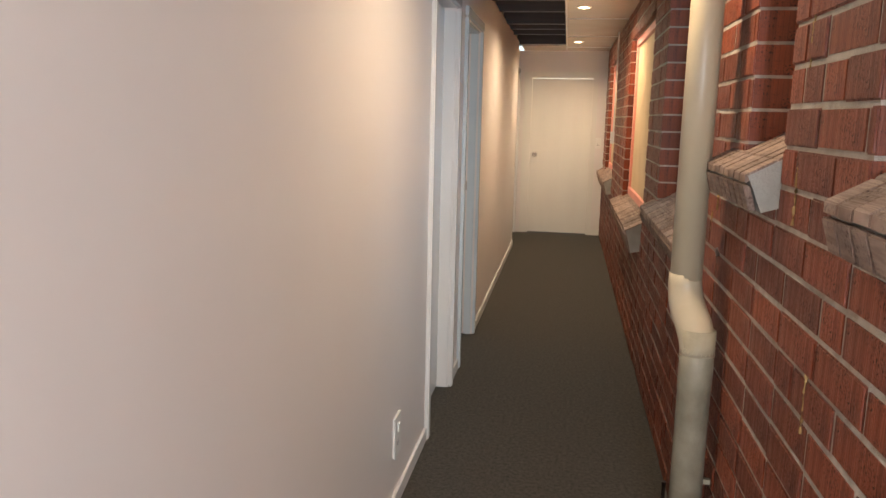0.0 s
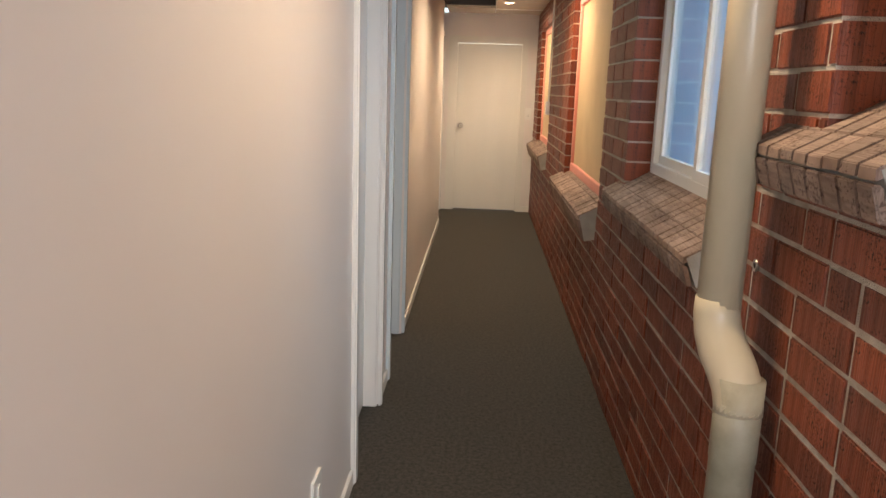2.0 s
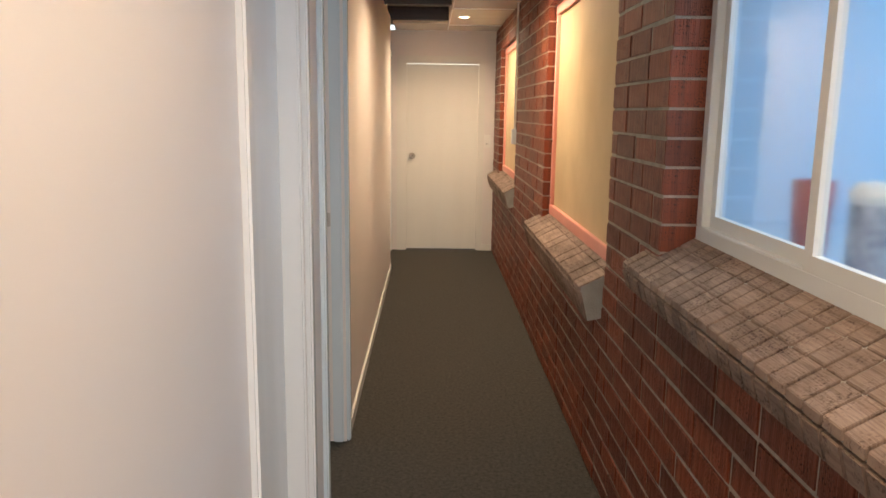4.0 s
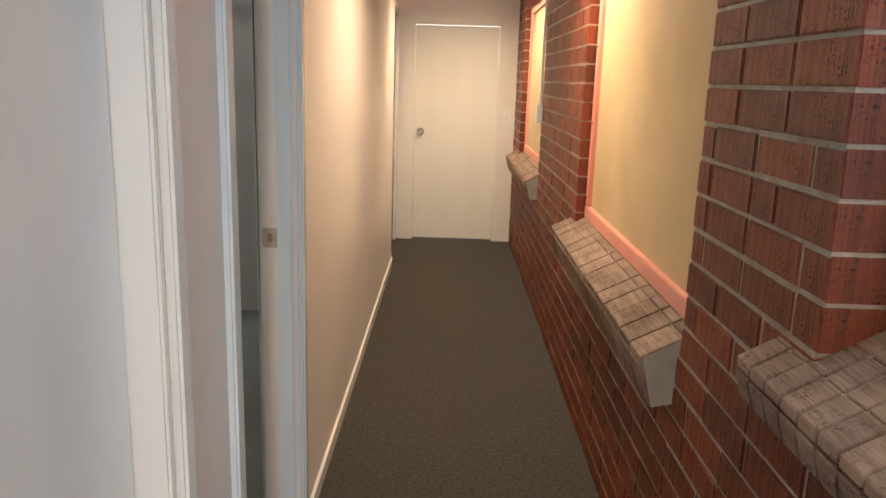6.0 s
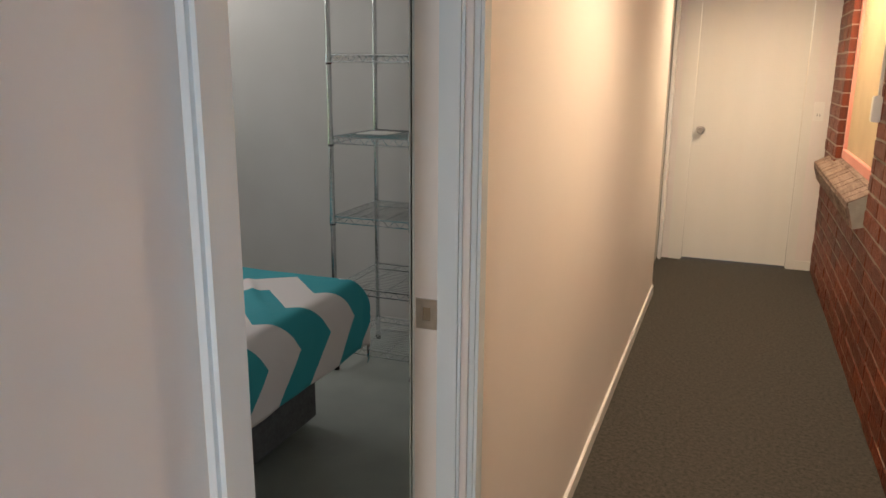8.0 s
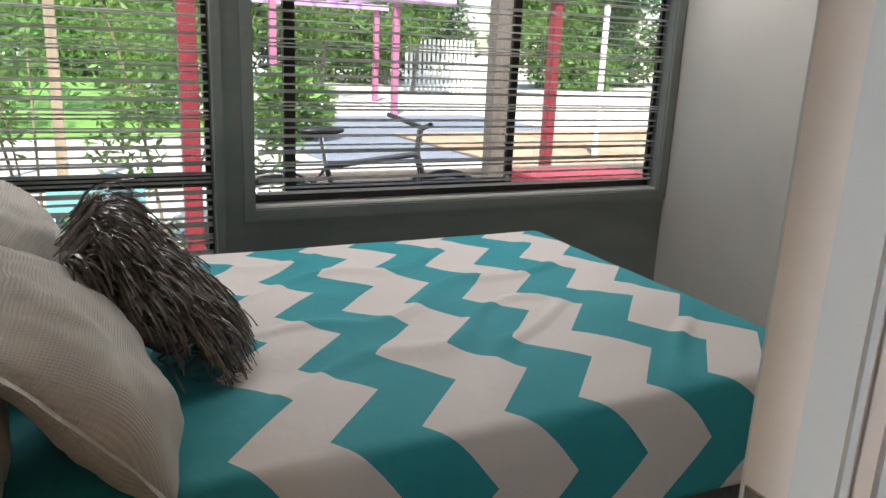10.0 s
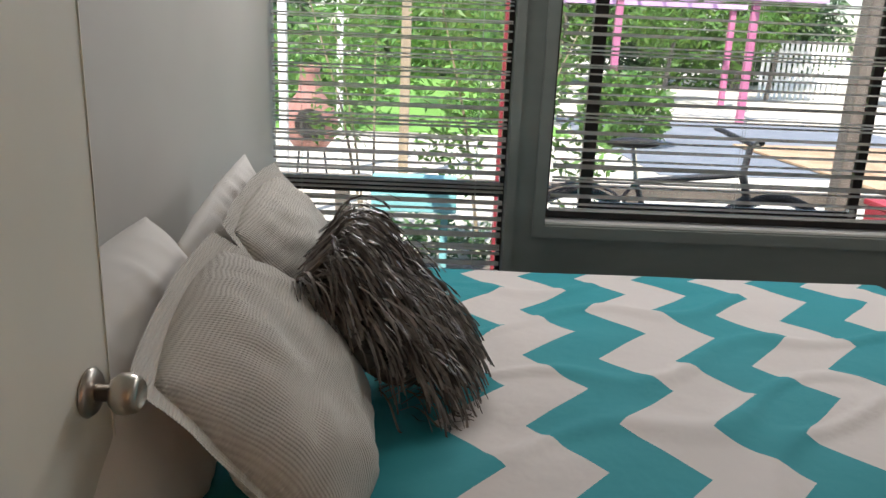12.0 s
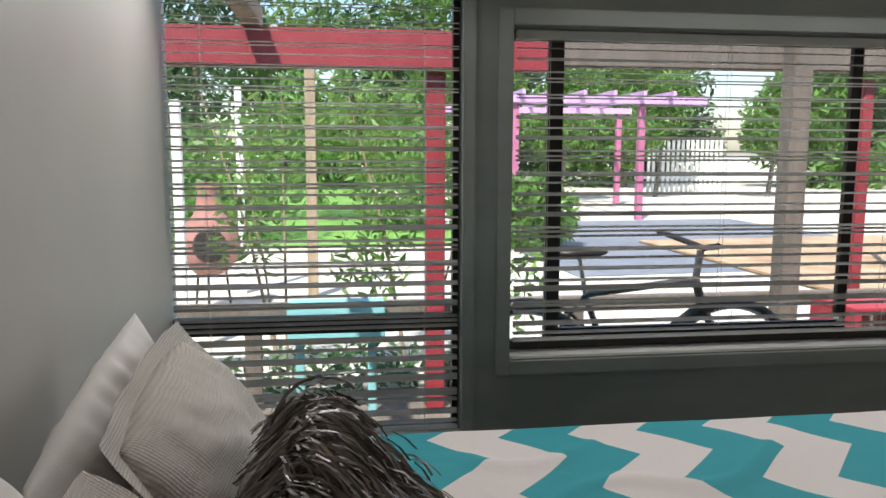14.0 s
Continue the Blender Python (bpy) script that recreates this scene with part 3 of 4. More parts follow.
def slider(name, y0, y1, z0, z1, x, label, glass, panes=2):
    t = thing(name, x, (y0 + y1) / 2, z0, label, "window")
    w = 0.045
    fr = part("window_frame", box(x, y0, z0, x + 0.06, y1, z0 + w, bevel=0.003), M_ALU, t)
    part("frame_head", box(x, y0, z1 - w, x + 0.06, y1, z1, bevel=0.003), M_ALU, t)
    part("frame_stile", box(x, y0, z0 + w, x + 0.06, y0 + w, z1 - w, bevel=0.003), M_ALU, t)
    part("frame_stile", box(x, y1 - w, z0 + w, x + 0.06, y1, z1 - w, bevel=0.003), M_ALU, t)
    step = (y1 - y0 - 2 * w) / panes
    for k in range(panes):
        a, b = y0 + w + k * step, y0 + w + (k + 1) * step
        dx = 0.012 + 0.022 * (k % 2)
        sb = bmesh.new()
        for q in ((a, z0 + w, b, z0 + w + 0.035), (a, z1 - w - 0.035, b, z1 - w), (a, z0 + w + 0.035, a + 0.035, z1 - w - 0.035), (b - 0.035, z0 + w + 0.035, b, z1 - w - 0.035)):
            add_box(sb, x + dx - 0.01, q[0], q[1], x + dx + 0.012, q[2], q[3])
        sash = part("sash", sb, M_ALU, t)
        pane = part("pane", box(x + dx, a + 0.03, z0 + w + 0.03, x + dx + 0.004, b - 0.03, z1 - w - 0.03), glass, sash)
        pane.visible_shadow = False
    return t


slider("window_2", 2.365, 3.655, 1.140, 2.255, 1.165, "white aluminium sliding window onto a pale blue room", M_FROST)
slider("window_1", 1.455, 1.795, 1.48, 2.255, 1.19, "narrow white aluminium window", M_FROST, 1)
slider("window_0", -0.445, 0.955, 1.48, 2.255, 1.19, "white aluminium window", M_FROST)
# Plain orange boards set behind the glass of window_1 and window_0.
part("orange_blind", box(1.30, 1.2, 1.3, 1.31, 2.1, 2.3), M_ORANGE, kind="structure", label="orange board behind the narrow window")
part("orange_blind", box(1.30, -0.7, 1.3, 1.31, 1.19, 2.3), M_ORANGE, kind="structure")
# the pale blue room behind the sliding window
part("wall_blue", box(3.0, 2.12, 0.9, 3.1, 4.2, H), M_BLUEROOM, kind="structure", label="pale blue painted wall")
part("wall_blue", box(1.24, 4.2, 0.9, 3.1, 4.26, H), M_BLUEROOM, kind="structure")
part("wall_blue", box(1.24, 2.12, 0.9, 3.1, 2.18, H), M_BLUEROOM, kind="structure")
part("ceiling_blue", box(1.24, 2.12, H, 3.1, 4.26, H + 0.05), M_BLUEROOM, kind="structure")
part("bench_top", box(1.24, 2.18, 0.9, 3.0, 4.2, 1.12), M_BLUEROOM, kind="structure")
cup = thing("tumbler", 1.5, 2.68, 1.12, "red plastic tumbler behind the hazy glass", "tumbler")
part("body", lathe([(0.001, 1.121), (0.045, 1.121), (0.052, 1.25), (0.055, 1.33), (0.05, 1.33), (0.001, 1.30)], pose(1.45, 3.54, 0)), M_REDPL, cup, smooth=True)
tin = thing("canister", 1.5, 2.6, 1.12, "speckled blue canister with a white lid behind the hazy glass", "canister")
part("body", lathe([(0.001, 1.121), (0.06, 1.121), (0.06, 1.30), (0.001, 1.30)], pose(1.45, 3.23, 0)), material("blue_speckle", (0.06, 0.09, 0.16), (0.5, 0.52, 0.56), 60, 0.5, 0.1), tin)
part("lid", lathe([(0.062, 1.301), (0.063, 1.33), (0.05, 1.35), (0.001, 1.355)], pose(1.45, 3.23, 0)), M_PLASTIC, tin, "white domed lid", smooth=True)

# ---- down pipe ----
DRIPS = [(1.325, 1.70, 0.10), (1.335, 1.40, 0.12), (2.117, 1.30, 0.08), (2.19, 1.21, 0.06), (1.15, 1.02, 0.12)]
PLUG = (2.05, 1.10)
PX, PY = 0.958, 1.93
pipe = thing("down_pipe", PX, PY, 0, "cream painted down pipe with an angled joint on brickwork", "pipe")


def tube(path, r, seg=24):
    bm = bmesh.new()
    rows = []
    path = [Vector(p) for p in path]
    for i, p in enumerate(path):
        a, b = path[max(i - 1, 0)], path[min(i + 1, len(path) - 1)]
        q = (b - a).to_track_quat("Z", "X").to_matrix()
        rr = r[i] if isinstance(r, (list, tuple)) else r
        rows.append([bm.verts.new(p + q @ Vector((rr * math.cos(t), rr * math.sin(t), 0))) for t in (2 * math.pi * k / seg for k in range(seg))])
    for a, b in zip(rows, rows[1:]):
        for k in range(seg):
            bm.faces.new((a[k], a[(k + 1) % seg], b[(k + 1) % seg], b[k]))
    bm.faces.new(rows[-1])
    bm.faces.new(rows[0][::-1])
    return bm


part("upper_length", tube([(0.958, 1.965, 1.0), (0.958, 1.965, H - 0.002)], 0.046), M_PIPE, pipe, smooth=True)
part("elbow", tube([(0.957, 1.967, 1.045), (0.957, 1.966, 1.01), (0.960, 1.957, 0.975), (0.968, 1.935, 0.94), (0.980, 1.902, 0.905), (0.987, 1.881, 0.875), (0.99, 1.872, 0.845), (0.99, 1.87, 0.825)], [0.0475, 0.0485, 0.05, 0.052, 0.052, 0.051, 0.050, 0.050]), M_PIPE, pipe, "pale cream swept elbow", smooth=True)
part("lower_length", tube([(0.99, 1.87, 0.0), (0.99, 1.87, 0.72), (0.99, 1.87, 0.722), (0.99, 1.87, 0.90)], [0.047, 0.047, 0.0485, 0.0485]), M_PIPE2, pipe, "worn grey-cream lower length", smooth=True)
part("bracket", box(0.99, 1.865, 0.43, FX + 0.01, 1.88, 0.445), M_PIPE2, pipe)
tap = thing("old_valve", 1.0, 2.25, 0.2, "small rusty valve on a short pipe by the bricks", "valve")
part("stem", tube([(1.03, 2.30, 0.0), (1.03, 2.30, 0.10), (0.985, 2.25, 0.16), (0.985, 2.25, 0.24)], 0.009, 10), M_BEAM, tap)
part("cap", tube([(0.985, 2.25, 0.14), (0.985, 2.25, 0.17)], 0.016, 8), M_BEAM, tap)

M_DRIP = material("old_yellow_paint", (0.26, 0.15, 0.045), (0.42, 0.28, 0.11), 60, 0.6, 0.6, 200)
rnd = random.Random(8)
# Yellow paint drips on the bricks, each a thin uneven tube.
for dy, dz, ln in DRIPS:
    d = thing("dried_glue_run", FX, dy, dz, "dried yellow paint run down the red bricks", "stain", "glue runs")
    count = max(5, int(ln / 0.012))
    path = [(FX, dy + rnd.uniform(-0.002, 0.002), dz - ln * k / count) for k in range(count + 1)]
    part("run", tube(path, [rnd.uniform(0.002, 0.005) for _ in path], 8), M_DRIP, d, smooth=True)
plug = thing("wall_plug", FX, 2.05, 1.10, "old metal ringed hole drilled in a brick", "wall plug")
part("ring", add_ring(bmesh.new(), (FX - 0.002, PLUG[0], PLUG[1]), (1, 0, 0), 0.011, 0.004, 18, 6), M_STEEL, plug)
# Solid black rod end; the drilled hole's shade is put into its colour.
part("hole", add_rod(bmesh.new(), (FX - 0.003, PLUG[0], PLUG[1]), (FX + 0.001, PLUG[0], PLUG[1]), 0.008, 12), M_HOLE_DARK, plug)

# ---- bedroom window joinery ----
HOUSE = set(bpy.data.objects)
tr = thing("window_trim", WX, 6.0, 0.7, "grey-green flat timber trim round the wide bedroom window", "window trim", kind="structure")
for b in ((4.838, 0.725, 4.886, 1.985), (7.16, 0.725, 7.214, 1.985), (4.886, 0.725, 7.16, 0.776), (4.886, 1.932, 7.16, 1.985)):
    part("trim_board", box(WX + 0.0005, b[0], b[1], WX + 0.02, b[2], b[3], bevel=0.002), M_GREY, tr)
part("window_board", box(-2.90, 4.892, 0.778, WX + 0.0004, 7.156, 0.790, bevel=0.002), M_TRIM, kind="structure", label="white window board under the blind")
part("pier_strip", box(WX + 0.0005, 4.722, -0.08, WX + 0.012, 4.76, H + 0.1, bevel=0.002), M_GREY, kind="structure")
wl = thing("bedroom_window", -2.9, 6.0, 0.8, "dark framed sliding bedroom window behind an open venetian blind", "window")
for b in ((4.892, 0.792, 7.157, 0.826), (4.892, 1.895, 7.157, 1.93), (4.892, 0.827, 4.908, 1.894), (7.14, 0.827, 7.157, 1.894)):
    part("frame_bar", box(-2.91, b[0], b[1], -2.885, b[2], b[3]), M_BRONZE, wl)
sash = part("sash", box(-2.935, 5.045, 0.80, -2.912, 5.10, 1.90), M_BRONZE, wl, "black sliding sash")
part("sash_rail", box(-2.935, 5.102, 0.80, -2.912, 6.22, 0.86), M_BRONZE, sash)
part("sash_stile", box(-2.935, 6.222, 0.80, -2.912, 6.262, 1.90), M_BRONZE, sash)
part("sash_latch", box(-2.905, 6.20, 0.845, -2.87, 6.235, 0.88, bevel=0.006), M_CHROME, sash)
for a, b in ((4.915, 6.25), (6.25, 7.14)):
    g = part("pane", box(-2.93 if a < 5 else -2.9, a, 0.83, -2.927 if a < 5 else -2.897, b, 1.9), M_GLASS, wl)
    g.visible_shadow = False
w1 = thing("tall_window", -2.9, 4.25, 0.5, "tall bedroom window with a dark transom behind a white venetian blind", "window")
part("transom", box(-2.915, 3.732, 0.875, -2.87, 4.715, 0.935, bevel=0.002), M_BRONZE, w1)
part("stile", box(-2.915, 4.696, 0.51, -2.88, 4.717, 2.25), M_BRONZE, w1)
g = part("pane", box(-2.91, 3.732, 0.51, -2.906, 4.694, 0.87), M_GLASS, w1)
g.visible_shadow = False
g = part("pane", box(-2.91, 3.732, 0.94, -2.906, 4.694, 2.25), M_GLASS, w1)
g.visible_shadow = False


def blind(x, y0, y1, z0, z1, pitch, tilt, label):
    t = thing("venetian_blind", x, (y0 + y1) / 2, z1, label, "venetian blind", "bedroom blinds")
    part("head_rail", box(x - 0.014, y0, z1 - 0.03, x + 0.014, y1, z1, bevel=0.002), M_SLAT, t)
    part("bottom_rail", box(x - 0.012, y0, z0, x + 0.012, y1, z0 + 0.012, bevel=0.003), M_SLAT, t)
    bm = bmesh.new()
    rows = []
    n = 5
    for k in range(n):
        a = -1 + 2 * k / (n - 1)
        xx, zz = 0.0128 * a, 0.0030 * (1 - a * a)
        rows.append([bm.verts.new((xx * math.cos(tilt) + zz * math.sin(tilt), y, -xx * math.sin(tilt) + zz * math.cos(tilt))) for y in (y0 + 0.003, y1 - 0.003)])
    for a, b in zip(rows, rows[1:]):
        bm.faces.new((a[0], a[1], b[1], b[0]))
    bmesh.ops.solidify(bm, geom=bm.faces[:], thickness=0.0006)
    first = part("slat", bm, M_SLAT, t, smooth=True)
    count = int((z1 - 0.045 - z0 - 0.02) / pitch)
    first.location = Vector(first.location) + Vector((x, 0, z0 + 0.03))
    for k in range(1, count):
        o = new("slat", first.data)
        o.parent, o.matrix_parent_inverse = t, first.matrix_parent_inverse.copy()
        o.location = (x + 0.0008 * math.sin(k * 1.7), 0, z0 + 0.03 + k * pitch)
        o.rotation_euler = (radians(0.12 * math.sin(k * 2.3)), radians(0.5 * math.sin(k * 3.1)), 0)
    m = max(2, round((y1 - y0) / 0.65) + 1)
    for k in range(m):
        yy = y0 + 0.12 + (y1 - y0 - 0.24) * k / (m - 1)
        for dx in (-0.0135, 0.0135):
            part("ladder_cord", add_rod(bmesh.new(), (x + dx, yy, z0 + 0.01), (x + dx, yy, z1 - 0.03), 0.0008, 5), M_SLAT, t)
    return t


blind(-2.845, 3.74, 4.712, 0.52, 2.25, 0.0245, radians(14), "white venetian blind with open slats over the tall window")
blind(-2.855, 4.91, 7.15, 0.83, 1.925, 0.0245, radians(14), "white venetian blind with open slats over the wide window")


WINDOW_SET = [o for o in bpy.data.objects if o not in HOUSE] + ROOM_SET

# ---- bed ----
BX0, BX1, BY0, BY1 = -2.43, -0.95, 3.80, 5.99
bed = thing("bed", -1.69, 4.9, 0, "double bed on a dark grey base under a zigzag cover", "bed")
part("base", box(BX0 + 0.05, BY0, 0.035, BX1 - 0.17, BY1 + 0.03, 0.34, bevel=0.015), M_BASE, bed, "dark grey upholstered bed base")
part("mattress", box(BX0 + 0.03, BY0, 0.345, BX1 - 0.06, BY1 - 0.02, 0.625, bevel=0.05), M_LINEN, bed, "white mattress")
for fx in (BX0 + 0.15, BX1 - 0.27):
    for fy in (BY0 + 0.15, BY1 - 0.2):
        part("foot", add_rod(bmesh.new(), (fx, fy, -0.001), (fx, fy, 0.036), 0.025), M_BLACK, bed)


def duvet():
    bm = bmesh.new()
    uv = bm.loops.layers.uv.new("UVMap")
    NX, NY = 150, 170
    drop = 0.30
    x0, x1, y0, y1 = BX0, BX1, BY0 + 0.12, BY1
    grid = []
    for i in range(NX + 1):
        u = -drop + (x1 - x0 + 2 * drop) * i / NX
        row = []
        for j in range(NY + 1):
            v = (y1 - y0 + drop) * j / NY
            x, y, z = x0 + u, y0 + v, 0.657
            L, r = x1 - x0, 0.07
            ox = max(0, -u, u - L)
            oy = max(0, v - (y1 - y0))
            sx = -1 if u < 0 else 1
            if ox:
                x = (x0 if sx < 0 else x1) + sx * r * math.sin(min(ox / r, math.pi / 2)) * 0.8
            if oy:
                y = y1 + r * math.sin(min(oy / r, math.pi / 2)) * 0.8
            o = math.hypot(ox, oy) if ox and oy else max(ox, oy)
            if o:
                z -= r * (1 - math.cos(min(o / r, math.pi / 2))) + max(0, o - r * math.pi / 2)
            inner = min(1, max(0, min(u, L - u, (y1 - y0) - v) / 0.25))
            z += 0.012 * inner * noise.noise((x * 2.2, y * 2.0, 3)) + 0.010 * inner
            z += 0.009 * (0.4 + inner) * noise.noise((x * 5 + 2 * y, y * 3 - x * 2, 7.7))
            ridge = abs(noise.noise((x * 3.2 + y * 2.4, y * 1.4 - x * 1.2, 1.3)))
            z += 0.012 * inner * max(0, 1 - ridge * 7)
            if o > 0.05:
                w = 0.018 * noise.noise((x * 6 if oy else 1.1, y * 6 if ox else 2.2, 4))
                x += sx * w * (1 if ox else 0)
                y += w * (1 if oy else 0)
            row.append((bm.verts.new((x, y, z)), (x0 + u, y0 + v)))
        grid.append(row)
    for i in range(NX):
        for j in range(NY):
            q = (grid[i][j], grid[i + 1][j], grid[i + 1][j + 1], grid[i][j + 1])
            f = bm.faces.new([a[0] for a in q])
            for lp, a in zip(f.loops, q):
                lp[uv].uv = a[1]
    bmesh.ops.recalc_face_normals(bm, faces=bm.faces[:])
    return bm


cover = part("duvet", duvet(), M_CHEVRON, None, "turquoise and white zigzag duvet cover, lightly creased, spread over the bed", smooth=True, category="duvet")
mod = cover.modifiers.new("thick", "SOLIDIFY")
mod.thickness, mod.offset = 0.012, 1


def pillow(name, m, w, h, d, mat, label, seed, flange=0.0, group="bed pillows", corner=0.24):
    bm = bmesh.new()
    uv = bm.loops.layers.uv.new("UVMap")
    N = 44
    faces = []
    for side in (1, -1):
        grid = []
        for i in range(N + 1):
            row = []
            for j in range(N + 1):
                a, b = -1 + 2 * i / N, -1 + 2 * j / N
                fa, fb = abs(a), abs(b)
                rim = max(0.0, (1 - fa ** 2.6)) ** 0.55 * max(0.0, (1 - fb ** 2.6)) ** 0.55
                pin = 1 - 0.07 * (fa ** 2) * (1 - fb ** 4) * 0 - 0.06 * (1 - (1 - fb ** 2)) * (1 - fa ** 6)
                a, b = a * math.sqrt(1 - corner * b * b), b * math.sqrt(1 - corner * a * a)
                x = w / 2 * a * (1 - 0.06 * (1 - fb ** 2) * fa ** 4 * -1 - 0.05 * (fb ** 2) * (1 - fa ** 2))
                y = h / 2 * b * (1 - 0.05 * (1 - fa ** 2) * -0.4 - 0.05 * (fa ** 2) * (1 - fb ** 2))
                z = side * d / 2 * rim
                c = noise.noise((a * 1.6 + seed, b * 1.6, side)) * 0.022 + noise.noise((a * 4 + seed, b * 5, seed)) * 0.009
                pleat = noise.noise((a * 9 + seed, b * 1.6, 5 + seed)) * (0.014 if seed == 4.0 else 0.009) * (0.25 + fb ** 2)
                z += side * (c + pleat) * min(1, rim * 1.6)
                if flange and (rim < 0.02):
                    pass
                z -= 0.03 * b * b - 0.015
                row.append((bm.verts.new(m @ Vector((x, y, z))), (x, y)))
            grid.append(row)
        for i in range(N):
            for j in range(N):
                q = (grid[i][j], grid[i + 1][j], grid[i + 1][j + 1], grid[i][j + 1])
                q = q if side > 0 else q[::-1]
                f = bm.faces.new([p[0] for p in q])
                for lp, p in zip(f.loops, q):
                    lp[uv].uv = p[1]
    bmesh.ops.remove_doubles(bm, verts=bm.verts, dist=0.0006)
    if flange:
        # a flat hem that runs round the seam
        ring = []
        steps = 120
        for ring_k, off in enumerate((0.0, flange)):
            r = []
            for k in range(steps):
                t = 2 * math.pi * k / steps
                ca, sa = math.cos(t), math.sin(t)
                s = 1 / max(abs(ca), abs(sa))
                a, b = ca * s, sa * s
                a, b = a * math.sqrt(1 - corner * b * b), b * math.sqrt(1 - corner * a * a)
                x, y = (w / 2) * a + off * max(-1, min(1, a * 1.3)), (h / 2) * b + off * max(-1, min(1, b * 1.3))
                z = -0.03 * b * b + 0.015 + off * 0.35 * noise.noise((a * 3 + seed, b * 3, 9))
                if ring_k == 0:
                    x, y = x * 0.96, y * 0.96
                r.append((bm.verts.new(m @ Vector((x, y, z))), (x, y)))
            ring.append(r)
        for k in range(steps):
            q = (ring[0][k], ring[0][(k + 1) % steps], ring[1][(k + 1) % steps], ring[1][k])
            f = bm.faces.new([p[0] for p in q])
            for lp, p in zip(f.loops, q):
                lp[uv].uv = p[1]
    return part(name, bm, mat, None, label, smooth=True, category="pillow", group=group)


def lean(x, y, z, back, turn=0, roll=0):
    """Local x along the width, local y up the pillow, z out of its face towards the foot of the bed."""
    return pose(x, y, z) @ pose(0, 0, 0, 0, 0, 180 + turn) @ pose(0, 0, 0, 90 - back, 0, 0) @ pose(0, 0, 0, 0, 0, roll)


pillow("pillow", lean(-1.10, 3.93, 0.83, 18, 0, 6), 0.72, 0.48, 0.20, M_LINEN, "plump white cotton pillow behind a waffle cushion", 1.0, corner=0.12)
pillow("pillow", lean(-1.78, 3.93, 0.85, 9, 0, 9), 0.66, 0.44, 0.10, M_LINEN, "white crinkled cotton pillow against the wall by the window", 4.0, corner=0.05)
pillow("pillow", lean(-1.14, 4.17, 0.835, 38, 2, 6), 0.58, 0.47, 0.19, M_WAFFLE, "large pale beige waffle-weave pillow with a flat hem", 7.0, 0.035, corner=0.17)
pillow("pillow", lean(-1.80, 4.08, 0.85, 26, 0, 4), 0.56, 0.45, 0.16, M_WAFFLE, "beige waffle-weave pillow half hidden by a fringed cushion", 9.0, 0.035, corner=0.14)


def shaggy():
    t = thing("shaggy_cushion", -1.45, 4.3, 0.87, "cushion covered in long shiny grey-brown ribbon fringe", "cushion")
    m = lean(-1.50, 4.29, 0.86, 44, -10, 10)
    bm = bmesh.new()
    bmesh.ops.create_uvsphere(bm, u_segments=24, v_segments=14, radius=1.0)
    for v in bm.verts:
        f = [math.copysign(abs(c) ** 0.75, c) for c in v.co]
        v.co = m @ Vector((f[0] * 0.19, f[1] * 0.18, f[2] * 0.05))
    part("pad", bm, M_FRINGE, t, smooth=True)
    rnd = random.Random(5)
    verts, faces = [], []
    down = Vector((0, 0, -1))
    for k in range(2300):
        a, b = rnd.uniform(-1, 1), rnd.uniform(-1, 1) if k % 4 else rnd.uniform(0.7, 1.0)
        root = m @ Vector((a * 0.19, b * 0.18, 0.05 * math.sqrt(max(0, (1 - a ** 4) * (1 - b ** 4))) if rnd.random() > 0.18 else -0.03))
        out = (m.to_3x3() @ Vector((a * 0.5 + rnd.uniform(-.3, .3), 0.35 * b, 1))).normalized()
        p, d = root.copy(), (out * 0.8 + Vector((rnd.uniform(-.5, .5), rnd.uniform(-.2, .5), rnd.uniform(0.0, .5)))).normalized()
        side = Vector((rnd.uniform(-1, 1), rnd.uniform(-1, 1), rnd.uniform(-.3, .3))).normalized()
        wdt, ln, n = rnd.uniform(0.0018, 0.0034), rnd.uniform(0.10, 0.17), 7
        base = len(verts)
        for s in range(n):
            verts += [p + side * wdt, p - side * wdt]
            d = (d + down * 0.42 + Vector((rnd.uniform(-.16, .16), rnd.uniform(-.10, .16), 0))).normalized()
            q = p + d * ln / (n - 1)
            loc = m.inverted() @ q
            e = (loc.x / 0.21) ** 4 + (loc.y / 0.2) ** 4 + (loc.z / 0.095) ** 2
            if e < 1 and loc.z > -0.02:
                q = m @ Vector((loc.x, loc.y, 0.085 * math.sqrt(max(0.02, 1 - (loc.x / 0.21) ** 4))))
            if q.z < 0.678:
                q.z = 0.678 + rnd.uniform(0, 0.012)
                d = Vector((rnd.uniform(-.6, .6), 1, 0.05)).normalized()
            p = q
        for s in range(n - 1):
            faces.append((base + 2 * s, base + 2 * s + 1, base + 2 * s + 3, base + 2 * s + 2))
    me = bpy.data.meshes.new("fringe")
    me.from_pydata([tuple(v) for v in verts], [], faces)
    me.materials.append(M_FRINGE)
    ob = new("fringe", me)
    ob.parent, ob.matrix_parent_inverse = t, t.matrix_world.inverted()
    tagged(ob, "long shiny grey-brown ribbons", kind="stuff")


shaggy()

